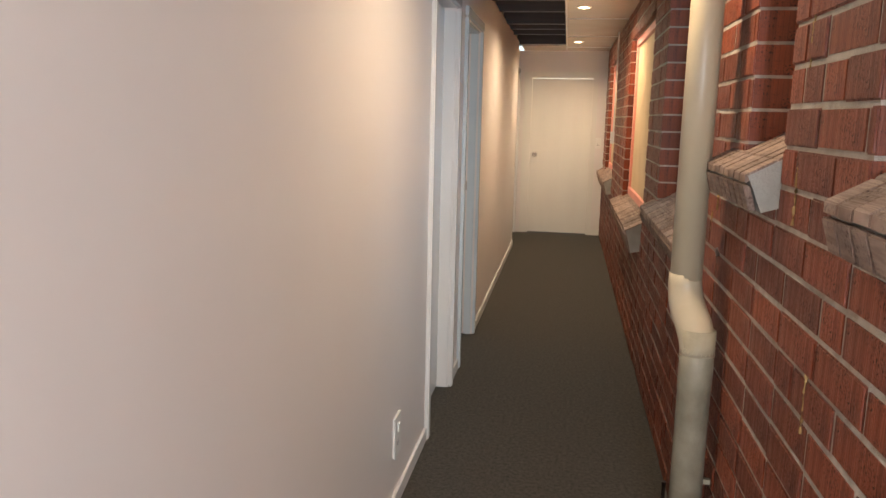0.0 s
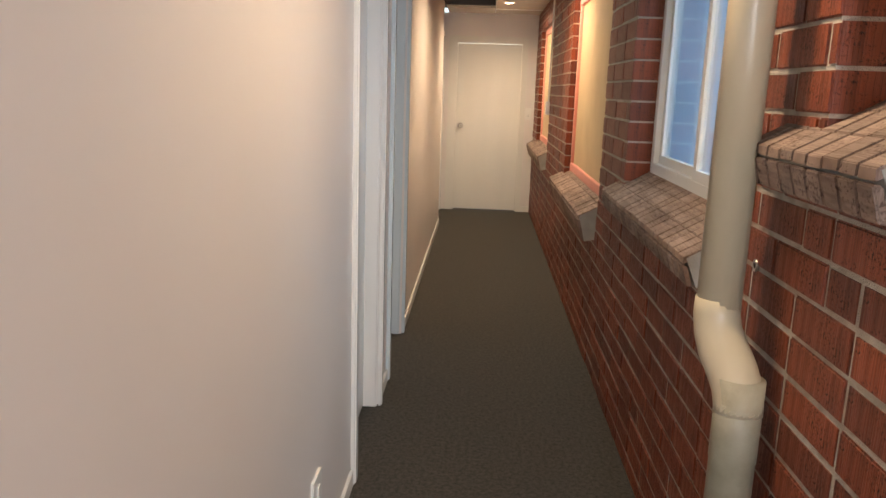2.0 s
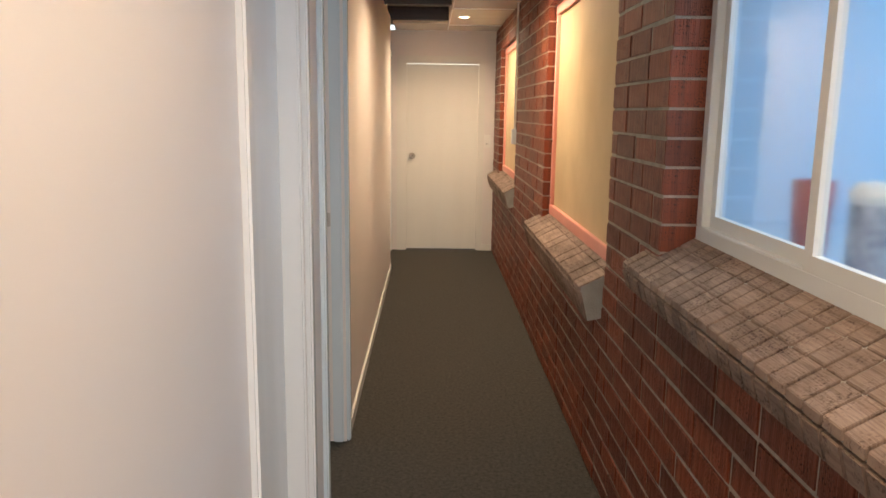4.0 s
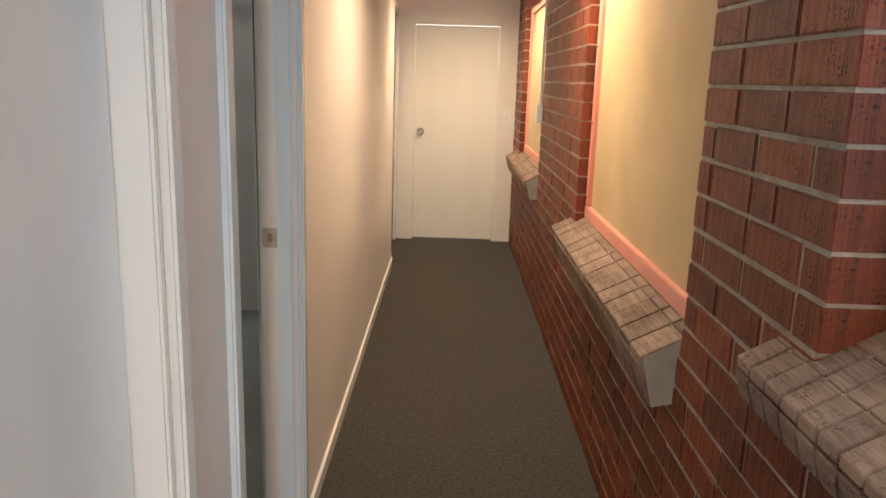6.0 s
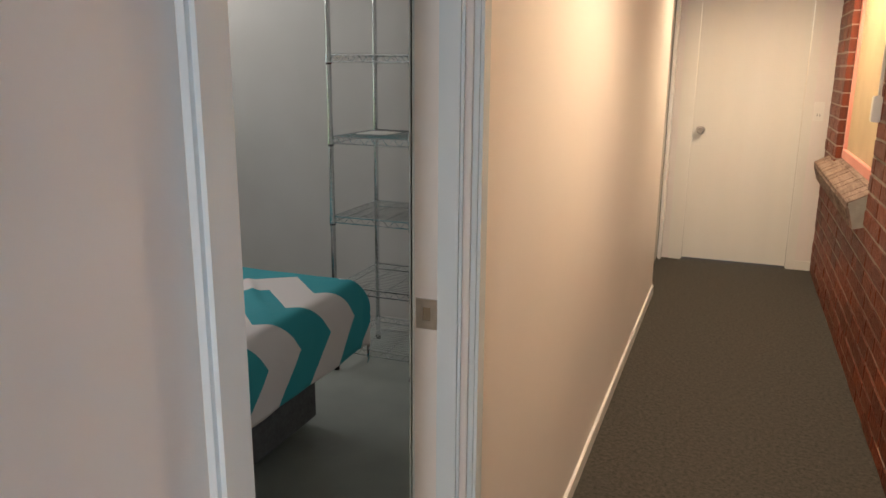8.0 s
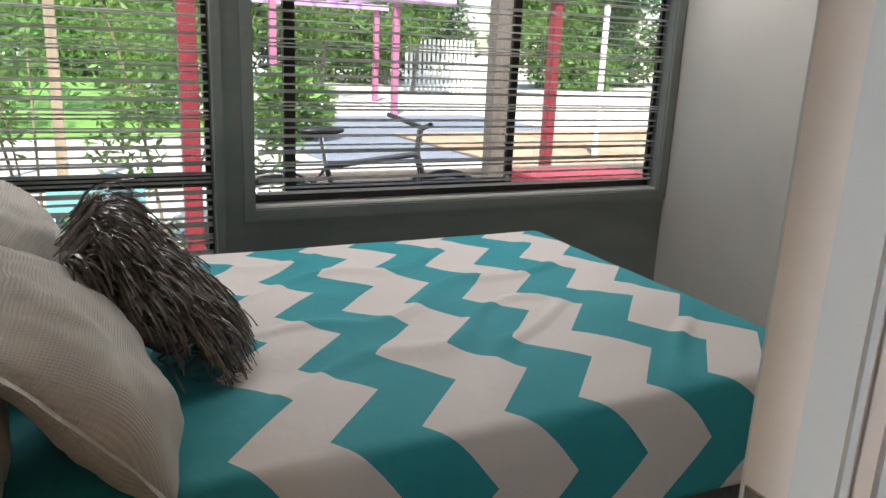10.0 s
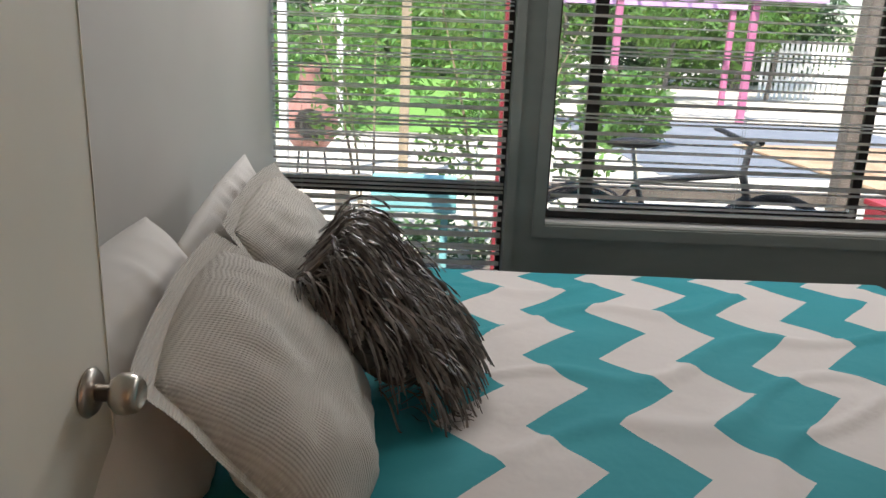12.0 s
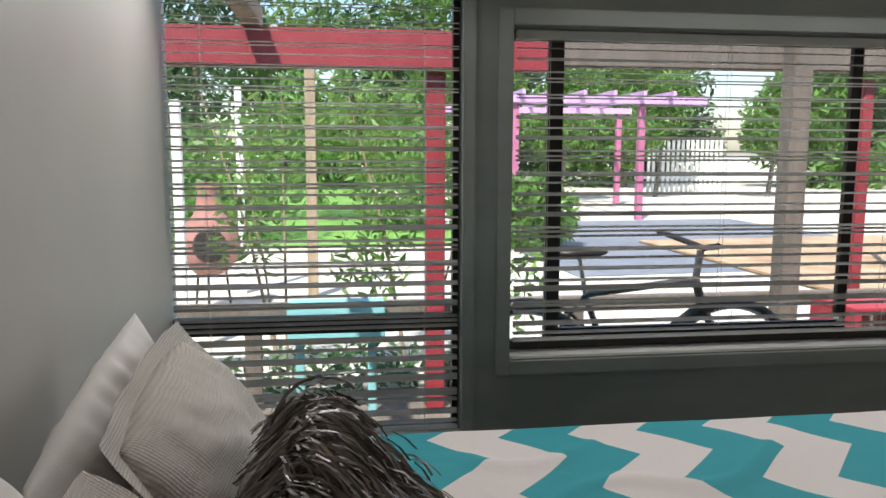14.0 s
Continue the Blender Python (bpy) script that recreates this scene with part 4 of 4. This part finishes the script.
# ---- wire rack ----
rack = thing("wire_rack", -1.22, 6.83, 0, "tall chrome wire shelving rack, empty, against the bedroom wall", "shelving rack")
RX0, RX1, RY0, RY1 = -1.34, -0.925, 6.58, 7.06
for px in (RX0, RX1):
    for py in (RY0, RY1):
        bm = add_rod(bmesh.new(), (px, py, 0.02), (px, py, 2.0), 0.0125, 12)
        p = part("post", bm, M_CHROME, rack, smooth=False)
        rg = bmesh.new()
        for k in range(76):
            add_rod(rg, (px, py, 0.05 + k * 0.0254), (px, py, 0.052 + k * 0.0254), 0.0131, 8)
        part("post_grooves", rg, M_STEEL, p, kind="stuff")
        part("foot", add_rod(bmesh.new(), (px, py, 0), (px, py, 0.022), 0.015, 12), M_BLACK, p)
for z in (0.13, 0.44, 0.79, 1.17, 1.545, 1.93):
    s = part("shelf", add_rod(bmesh.new(), (RX0, RY0, z), (RX1, RY0, z), 0.004, 6), M_CHROME, rack, "chrome wire shelf")
    e = bmesh.new()
    for dz in (0, -0.03):
        for a, b in (((RX0, RY1), (RX1, RY1)), ((RX0, RY0), (RX0, RY1)), ((RX1, RY0), (RX1, RY1)), ((RX0, RY0), (RX1, RY0))):
            add_rod(e, (*a, z + dz), (*b, z + dz), 0.0032, 6)
    part("shelf_edge", e, M_CHROME, s)
    zz = bmesh.new()
    for (ax, ay), (bx, by) in (((RX0, RY0), (RX1, RY0)), ((RX1, RY0), (RX1, RY1)), ((RX0, RY1), (RX1, RY1)), ((RX0, RY0), (RX0, RY1))):
        n = 14
        for k in range(n):
            p0 = Vector((ax + (bx - ax) * k / n, ay + (by - ay) * k / n, z if k % 2 else z - 0.03))
            p1 = Vector((ax + (bx - ax) * (k + 1) / n, ay + (by - ay) * (k + 1) / n, z - 0.03 if k % 2 else z))
            add_rod(zz, p0, p1, 0.0018, 5)
    part("truss", zz, M_CHROME, s)
    wires = bmesh.new()
    for k in range(1, 19):
        y = RY0 + (RY1 - RY0) * k / 19
        add_rod(wires, (RX0, y, z + 0.003), (RX1, y, z + 0.003), 0.0016, 5)
    for k in (1, 2):
        x = RX0 + (RX1 - RX0) * k / 3
        add_rod(wires, (x, RY0, z), (x, RY1, z), 0.0026, 5)
    part("wire_deck", wires, M_CHROME, s, kind="stuff")
    for px in (RX0, RX1):
        for py in (RY0, RY1):
            part("collar", add_rod(bmesh.new(), (px, py, z - 0.034), (px, py, z + 0.006), 0.0165, 12, 0.015), M_CHROME, s)
    for px in (RX0, RX1):
        part("collar_band", add_rod(bmesh.new(), (px, RY0, z - 0.043), (px, RY0, z - 0.0345), 0.0145, 10), M_BLACK, s)
hook = part("ledge_hook", add_rod(bmesh.new(), (RX1, 7.0, 1.515), (RX1, 7.0, 1.44), 0.003, 6), M_CHROME, rack)
part("hook_arm", add_rod(bmesh.new(), (RX1, 7.0, 1.44), (RX1 - 0.08, 7.0, 1.44), 0.003, 6), M_CHROME, hook)
paper = part("paper_sheet", box(-1.28, 6.72, 1.176, -1.12, 6.9, 1.1775, m=pose(0, 0, 0)), M_PLASTIC, None, "white sheet of paper lying on a chrome wire shelf", category="paper")

tag = thing("blind_wand", -1.6, 7.29, 1.4, "thin white hanging cord with a pull on the far wall", "cord")
part("cord", add_rod(bmesh.new(), (-1.62, 7.285, 1.10), (-1.62, 7.285, 2.3), 0.004, 6), M_PLASTIC, tag)
part("pull", add_rod(bmesh.new(), (-1.62, 7.285, 1.06), (-1.62, 7.285, 1.10), 0.008, 8, 0.005), M_PLASTIC, tag)

# ---- garden ----
HOUSE = set(bpy.data.objects)
GZ = -0.08
gb = bmesh.new()
add_box(gb, -300, -300, GZ - 0.3, -2.93, 300, GZ)
part("ground", gb, M_GROUND, kind="structure", label="pale bright gravel and concrete yard")
part("deck", box(-5.2, 0.0, GZ - 0.02, -2.93, 12, GZ + 0.02), M_GREYWOOD, kind="structure")
part("road", box(-16.5, 7.8, GZ + 0.004, -9.3, 14.5, GZ + 0.01), M_ROAD, kind="structure", label="blue-grey asphalt patch")
part("litter_bed", box(-12.5, 10.2, GZ + 0.012, -5.4, 22, GZ + 0.05, bevel=0.02), M_LITTER, kind="structure", label="bed of dry tan leaf litter")
part("lawn", box(-60, -14, GZ + 0.006, -13, 7.5, GZ + 0.03), M_GRASS, kind="structure", label="lime green grass")


def timber(name, boxes, mat, label, category, x, y, z=GZ, group=""):
    t = thing(name, x, y, z, label, category, group)
    for nm, bx in boxes:
        part(nm, box(*bx, bevel=0.006), mat, t)
    return t


timber("verandah_post", [("post", (-4.85, 4.99, GZ, -4.74, 5.10, 1.98))], M_REDPAINT, "dark red painted verandah post", "post", -4.8, 5.05)
timber("verandah_post", [("post", (-4.85, 7.95, GZ, -4.76, 8.03, 2.0))], M_REDPAINT, "dark red painted verandah post beside the bicycle", "post", -4.8, 8.0)
timber("verandah_beam", [("beam", (-4.86, 2.2, 1.985, -4.74, 5.7, 2.20))], M_REDPAINT, "dark red painted verandah beam", "beam", -4.8, 4, 1.98)
timber("verandah_rafter", [("rafter", (-4.9, 3.9, 2.205, -2.95, 4.0, 2.32))], M_TAN, "weathered rafter under the open sky", "rafter", -4, 3.95, 2.2)
timber("verandah_beam", [("beam", (-4.86, 5.71, 2.04, -4.74, 9.8, 2.2))], M_GREYWOOD, "grey verandah beam", "beam", -4.8, 7, 2.02)
timber("grey_post", [("post", (-4.68, 7.26, GZ, -4.55, 7.39, 2.2))], M_GREYWOOD, "grey timber post by the rail", "post", -4.6, 7.3)
timber("grey_post", [("post", (-4.70, 9.1, GZ, -4.58, 9.22, 2.2))], M_GREYWOOD, "grey timber post by the rail", "post", -4.6, 9.15)
timber("garden_post", [("post", (-8.65, 4.38, GZ, -8.55, 4.49, 2.5))], M_TAN, "weathered tan timber post in the yard", "post", -8.6, 4.43)
timber("handrail", [("rail", (-4.92, 2.6, 0.53, -4.83, 10, 0.60)), ("support", (-4.90, 5.9, GZ, -4.85, 6.02, 0.528)), ("support", (-4.90, 3.9, GZ, -4.85, 4.0, 0.528)), ("support", (-4.90, 8.0, GZ, -4.85, 8.1, 0.528))],
       M_GREYWOOD, "low weathered timber rail along the verandah", "railing", -4.87, 5)
timber("planter_box", [("box", (-4.828, 4.16, 0.42, -4.62, 4.72, 0.64)), ("leg", (-4.75, 4.2, GZ, -4.70, 4.25, 0.419)), ("leg", (-4.75, 4.62, GZ, -4.70, 4.67, 0.419))], M_TEALPL, "pale turquoise box on the verandah rail", "planter", -4.7, 4.4, 0.42)
timber("pergola", [("post", (-16.8, 12.2, GZ, -16.65, 12.35, 2.6)), ("post", (-21.4, 13.4, GZ, -21.25, 13.55, 2.6)), ("post", (-16.8, 9.2, GZ, -16.65, 9.35, 2.6))], M_PURPLE, "magenta painted timber pergola posts", "pergola", -16.7, 12.3)
timber("lilac_roof", [("beam", (-16.85, 8.3, 2.602, -16.65, 13.8, 2.76)), ("beam", (-21.45, 8.3, 2.602, -21.25, 13.8, 2.76))] + [("rafter", (-22.0, 8.6 + k * 0.7, 2.762, -16.3, 8.68 + k * 0.7, 2.87)) for k in range(7)],
       M_LILAC, "lilac painted pergola top with open rafters", "pergola roof", -16.7, 11, 2.6)
f = thing("picket_fence", -27, 8.4, GZ, "white picket fence at the back of the garden", "fence")
for k in range(16):
    part("picket", box(-27.05, 17.4 + k * 0.19, GZ, -27.0, 17.5 + k * 0.19, 1.95), M_WHITEPAINT, f)
for z in (0.5, 1.5):
    part("fence_rail", box(-27.1, 17.3, z, -27.051, 20.5, z + 0.1), M_WHITEPAINT, f)
for x, y, h in ((-6.5, 3.32, 1.9), (-9.0, 3.64, 2.2), (-9.0, 12.1, 2.3)):
    timber("white_pole", [("pole", (x, y, GZ, x + 0.07, y + 0.07, h))], M_WHITEPAINT, "slim white painted pole in the yard", "pole", x, y, GZ, "white poles")
cr = thing("red_crate", -4.3, 8.0, GZ, "red slatted plastic crate standing on the verandah", "crate")
for k in range(7):
    part("slat", box(-4.45, 7.45 + k * 0.14, GZ + 0.03, -4.43, 7.55 + k * 0.14, 0.58), M_REDPL, cr)
part("rim", box(-4.46, 7.4, 0.585, -4.0, 8.45, 0.62, bevel=0.005), M_REDPL, cr)
part("side", box(-4.42, 7.4, GZ + 0.021, -4.0, 7.44, 0.58), M_REDPL, cr)

ch = thing("chiminea", -8.0, 3.42, GZ, "terracotta garden chimney stove with a dark mouth, on a thin stand", "outdoor stove")
CM = pose(-8.0, 3.42, 0)
part("body", lathe([(0.001, 0.3), (0.15, 0.32), (0.26, 0.45), (0.30, 0.62), (0.24, 0.80), (0.13, 0.92), (0.10, 1.15), (0.13, 1.2), (0.10, 1.2), (0.001, 1.18)], CM), M_TERRA, ch, smooth=True)
# Near-black disc laid on the body where the mouth opens.
part("mouth", lathe([(0.001, 0.0), (0.15, 0.0), (0.16, 0.02), (0.001, 0.03)], Matrix.Translation((-7.71, 3.47, 0.62)) @ pose(0, 0, 0, 0, 90, 0)), M_HOLE_DARK, ch, "dark disc for the round mouth")
for a in range(3):
    c, s = math.cos(a * 2.1), math.sin(a * 2.1)
    part("leg", add_rod(bmesh.new(), (-8.0 + 0.2 * c, 3.42 + 0.2 * s, GZ), (-8.0 + 0.15 * c, 3.42 + 0.15 * s, 0.36), 0.012, 6), M_BLACK, ch)

# bicycle
BKX, BKY = -4.45, 5.53
bk = thing("bicycle", BKX, BKY + 0.5, GZ, "dark grey mountain bicycle leaning by the verandah rail", "bicycle")


def P(y, z, x=0.0):
    return (BKX + x, BKY + y, GZ + 0.02 + z * 1.03)


for i, wy in enumerate((0.0, 1.06)):
    w = part("wheel", add_ring(bmesh.new(), P(wy, 0.34), (1, 0, 0), 0.31, 0.010, 36, 6), M_CHROME, bk)
    part("tyre", add_ring(bmesh.new(), P(wy, 0.34), (1, 0, 0), 0.333, 0.024, 40, 8), M_RUBBER, w)
    part("hub", add_rod(bmesh.new(), P(wy, 0.34, -0.05), P(wy, 0.34, 0.05), 0.02), M_BIKE, w)
    sp = bmesh.new()
    for k in range(16):
        a = k * math.pi / 8
        add_rod(sp, P(wy, 0.34), P(wy + 0.31 * math.cos(a), 0.34 + 0.31 * math.sin(a)), 0.0015, 4)
    part("spokes", sp, M_CHROME, w)
fr = bmesh.new()
SEAT, BB, HEAD, HEAD2 = (0.30, 0.72), (0.44, 0.33), (0.86, 0.78), (0.90, 0.66)
for a, b, r in ((SEAT, BB, 0.016), (SEAT, HEAD, 0.018), (BB, HEAD2, 0.021), (SEAT, (0, 0.34), 0.009), (BB, (0, 0.34), 0.010), (HEAD, HEAD2, 0.022)):
    add_rod(fr, P(*a), P(*b), r)
part("frame", fr, M_BIKE, bk)
part("fork", add_rod(add_rod(bmesh.new(), P(*HEAD2), P(1.06, 0.34, 0.05), 0.016), P(*HEAD2), P(1.06, 0.34, -0.05), 0.016), M_BIKE, bk)
part("seat_post", add_rod(bmesh.new(), P(*SEAT), P(0.265, 0.90), 0.013), M_CHROME, bk)
sd = bmesh.new()
bmesh.ops.create_uvsphere(sd, u_segments=16, v_segments=8, radius=1, matrix=Matrix.Translation(P(0.27, 0.92)) @ Matrix.Diagonal((0.07, 0.14, 0.028, 1)))
for v in sd.verts:
    v.co.x = BKX + (v.co.x - BKX) * (1.0 if v.co.y < BKY + 0.27 else 0.45)
part("saddle", sd, M_BLACK, bk, smooth=True)
part("stem", add_rod(bmesh.new(), P(*HEAD), P(0.88, 0.92), 0.018), M_BIKE, bk)
part("handlebar", tube([P(0.80, 0.98, -0.32), P(0.86, 0.95, -0.12), P(0.90, 0.93, 0), P(0.86, 0.95, 0.12), P(0.80, 0.98, 0.32)], 0.015, 8), M_BLACK, bk)
part("chain_ring", add_ring(bmesh.new(), P(0.44, 0.33, 0.03), (1, 0, 0), 0.09, 0.006, 24, 4), M_CHROME, bk)
part("crank", add_rod(bmesh.new(), P(0.44, 0.33, 0.05), P(0.55, 0.21, 0.05), 0.009), M_CHROME, bk)
part("mudguard", add_ring(bmesh.new(), P(0.0, 0.34), (1, 0, 0), 0.375, 0.008, 36, 4), M_BIKE, bk)


def leaves(name, blobs, count, size, mat, seed):
    rnd = random.Random(seed)
    vs, fs = [], []
    for k in range(count):
        c, r = blobs[k % len(blobs)]
        d = Vector((rnd.gauss(0, 1), rnd.gauss(0, 1), rnd.gauss(0, 1))).normalized() * (rnd.random() ** 0.45)
        p = Vector(c) + Vector((d.x * r[0], d.y * r[1], d.z * r[2]))
        p.z = max(p.z, GZ + 0.02)
        a = Vector((rnd.uniform(-1, 1), rnd.uniform(-1, 1), rnd.uniform(-1, .5))).normalized()
        b = a.cross(Vector((rnd.uniform(-1, 1), rnd.uniform(-1, 1), rnd.uniform(-1, 1)))).normalized()
        s = size * rnd.uniform(0.6, 1.3)
        i = len(vs)
        vs += [p - a * s, p + b * s * 0.32 + a * s * 0.1, p + a * s, p - b * s * 0.32 + a * s * 0.1]
        fs.append((i, i + 1, i + 2, i + 3))
    me = bpy.data.meshes.new(name)
    me.from_pydata([tuple(v) for v in vs], [], fs)
    me.materials.append(mat)
    return new(name, me)


def plant(name, x, y, label, category, stems, blobs, count, size, mat, seed, trunk=M_TAN):
    t = thing(name, x, y, GZ, label, category)
    for s in stems:
        part("stem" if category == "shrub" else "trunk", tube(s[0], s[1], 8), trunk, t)
    o = leaves("foliage" if category == "shrub" else "crown", blobs, count, size, mat, seed)
    o.parent, o.matrix_parent_inverse = t, t.matrix_world.inverted()
    tagged(o, kind="stuff")
    return t


def stem(x, y, h, lx, ly, r):
    return ([(x, y, GZ), (x + lx * 0.3, y + ly * 0.4, h * 0.5), (x + lx, y + ly, h)], [r, r * 0.7, r * 0.3])


plant("shrub", -5.7, 3.95, "slender young shrub with sparse bright green leaves", "shrub",
      [stem(-5.7, 4.1, 1.9, -0.1, -0.5, 0.014), stem(-5.7, 4.15, 2.0, 0.0, 0.0, 0.012), stem(-5.7, 4.1, 1.6, 0.1, -0.25, 0.01)],
      [((-5.8, 3.8, 1.2), (0.3, 0.28, 0.5)), ((-5.7, 4.05, 1.6), (0.25, 0.22, 0.4)), ((-5.7, 3.9, 0.9), (0.2, 0.3, 0.3))], 260, 0.06, M_LEAF, 1)
plant("shrub", -5.6, 4.95, "leafy arching shrub with narrow green leaves by the red post", "shrub",
      [stem(-5.6, 5.0, 1.9, -0.1, -0.4, 0.016), stem(-5.6, 5.1, 1.7, 0.0, 0.6, 0.012)],
      [((-5.6, 4.75, 0.75), (0.3, 0.32, 0.5)), ((-5.6, 5.0, 1.3), (0.3, 0.3, 0.6)), ((-5.7, 4.75, 1.8), (0.3, 0.4, 0.4)), ((-5.5, 5.75, 0.7), (0.25, 0.3, 0.6))], 900, 0.055, M_LEAF, 2)
plant("shrub", -5.2, 4.3, "low dark green planting under the rail", "shrub", [], [((-5.4, 4.5, 0.05), (0.4, 0.9, 0.18)), ((-5.4, 5.7, 0.0), (0.4, 0.9, 0.16))], 1100, 0.05, M_LEAF2, 3)
plant("shrub", -13, 4.0, "bright bushy planting round the lawn", "shrub", [], [((-14, 3.0, 0.9), (1.6, 1.5, 1.2)), ((-15.5, 6.5, 0.9), (1.2, 1.4, 1.2)), ((-18, 4.6, 1.8), (1.6, 1.8, 1.6)), ((-12.5, 8.2, 0.5), (0.7, 0.8, 0.7))], 6000, 0.13, M_LEAF, 4)
rnd = random.Random(11)
for k in range(13):
    x, y = -30 - rnd.uniform(0, 8), -4 + k * 3.9 + rnd.uniform(-1, 1)
    h = rnd.uniform(6, 9)
    plant("tree", x, y, "tall dense dark green tree behind the garden", "tree", [stem(x, y, h * 0.7, rnd.uniform(-.6, .6), rnd.uniform(-.6, .6), 0.2)],
          [((x + rnd.uniform(-1, 1), y + rnd.uniform(-1.5, 1.5), h * q), (2.2, 2.8, 1.6)) for q in (0.15, 0.3, 0.5, 0.7, 0.9)], 5200, 0.24, M_LEAF2 if k % 2 else M_LEAF, 20 + k, M_GREYWOOD)
for k in range(4):
    x, y = -23 - rnd.uniform(0, 3), 8.5 + k * 4.2
    plant("tree", x, y, "green garden tree beyond the asphalt", "tree", [stem(x, y, 3.2, 0.3, 0.3, 0.09)],
          [((x, y, 2.8), (1.1, 1.2, 1.0)), ((x + 0.4, y - 0.6, 2.1), (0.9, 0.8, 0.7)), ((x, y + 0.5, 3.6), (0.8, 0.9, 0.8))], 2600, 0.14, M_LEAF, 60 + k, M_GREYWOOD)

# the window wall and the garden are laid out on their own grids; here each is set in its place
for o in WINDOW_SET:
    if o.parent is None:
        o.matrix_basis = Matrix.Translation((-0.197, 0, -0.07)) @ o.matrix_basis
YARD = (Matrix.Translation((0.087, 4.437, 1.449)) @ Matrix.Rotation(radians(3.9), 4, "Z") @ Matrix.Scale(1.12, 4) @ Matrix.Translation((-0.091, -4.429, -1.488))
        @ Matrix.Translation((-0.775, 4.085, 1.035)) @ Matrix.Scale(0.92, 4) @ Matrix.Translation((0.756, -3.893, -1.035)))
for o in [o for o in bpy.data.objects if o not in HOUSE]:
    if o.parent is None:
        if Vector(o.location).length > 0.01:
            o.matrix_basis = Matrix.Translation(YARD @ Vector(o.location)) @ Matrix.Scale(1.03, 4)
        else:
            o.matrix_basis = YARD
bk.matrix_basis = Matrix.Translation((-4.25, 5.81, -0.15)) @ Matrix.Scale(1.1, 4)
bpy.context.view_layer.update()

# ---- bricks, laid course by course on the mortar wall ----
NEAR = []
FAR = []
rnd = random.Random(3)


def cut_spans(y0, y1, z0, z1):
    """The stretches of a course from y0 to y1 left between the openings, and whether each end stands at an opening."""
    spans = [(y0, y1, False, False)]
    for a, b, c, d in OPEN:
        if z1 <= c + 0.012 or z0 >= d - 0.012:
            continue
        out = []
        for s, e, l, r in spans:
            if e <= a or s >= b:
                out.append((s, e, l, r))
                continue
            if s < a:
                out.append((s, a, l, True))
            if e > b:
                out.append((b, e, True, r))
        spans = out
    return spans


COURSE, LEN = 0.0853, 0.24
for c in range(28):
    z0 = 0.004 if c == 0 else c * COURSE - 0.008
    z1 = min(c * COURSE + 0.0687, H - 0.002)
    y = -2.0 - (0.12 if c % 2 else 0.0)
    while y < 9.64:
        n = LEN if rnd.random() > 0.12 else 0.12
        for s, e, l, r in cut_spans(y, min(y + n - rnd.uniform(0.007, 0.0105), 9.645), z0, z1):
            if e - s > (0.004 if l or r else 0.02):
                NEAR.append((s, e, z0, z1, l or r))
        y += n

NEAR.sort(key=lambda q: abs((q[0] + q[1]) / 2 - 3.0) + 0.6 * abs(q[2] - 1.0))
shared = {}


def brick_mesh(w, h, d):
    key = (round(w, 2), round(h, 3), round(d, 2))
    if key not in shared:
        bm = bmesh.new()
        add_box(bm, 0, 0, 0, d, w, h)
        front = [e for e in bm.edges if all(v.co.x < 0.001 for v in e.verts)]
        bmesh.ops.bevel(bm, geom=front, offset=0.0035, segments=2, affect="EDGES")
        me = bpy.data.meshes.new("brick")
        bm.to_mesh(me)
        bm.free()
        me.materials.append(M_BRICK)
        shared[key] = me
    return shared[key]


holder = WALL[0]
verts, faces = [], []
for k, (s, e, z0, z1, edge) in enumerate(NEAR):
    d = 0.172 if edge else 0.03
    x = FX + rnd.uniform(-0.0025, 0.002)
    if k < 1200:
        host = WALL[1 + min(len(WALL) - 2, int(k / 290))]
        me = brick_mesh(e - s, z1 - z0, d)
        o = new("brick", me)
        o.parent = host
        o.location = (x, s, z0)
    else:
        i = len(verts)
        verts += [(x, s, z0), (x, e, z0), (x, e, z1), (x, s, z1), (x + d, s, z0), (x + d, e, z0), (x + d, e, z1), (x + d, s, z1)]
        faces += [(i, i + 3, i + 2, i + 1), (i, i + 1, i + 5, i + 4), (i + 3, i + 7, i + 6, i + 2), (i, i + 4, i + 7, i + 3), (i + 1, i + 2, i + 6, i + 5), (i + 4, i + 5, i + 6, i + 7)]
me = bpy.data.meshes.new("far_bricks")
me.from_pydata(verts, [], faces)
me.materials.append(M_BRICK_FAR)
tagged(new("far_bricks", me), "further bricks of the glazed wall", kind="stuff").parent = holder
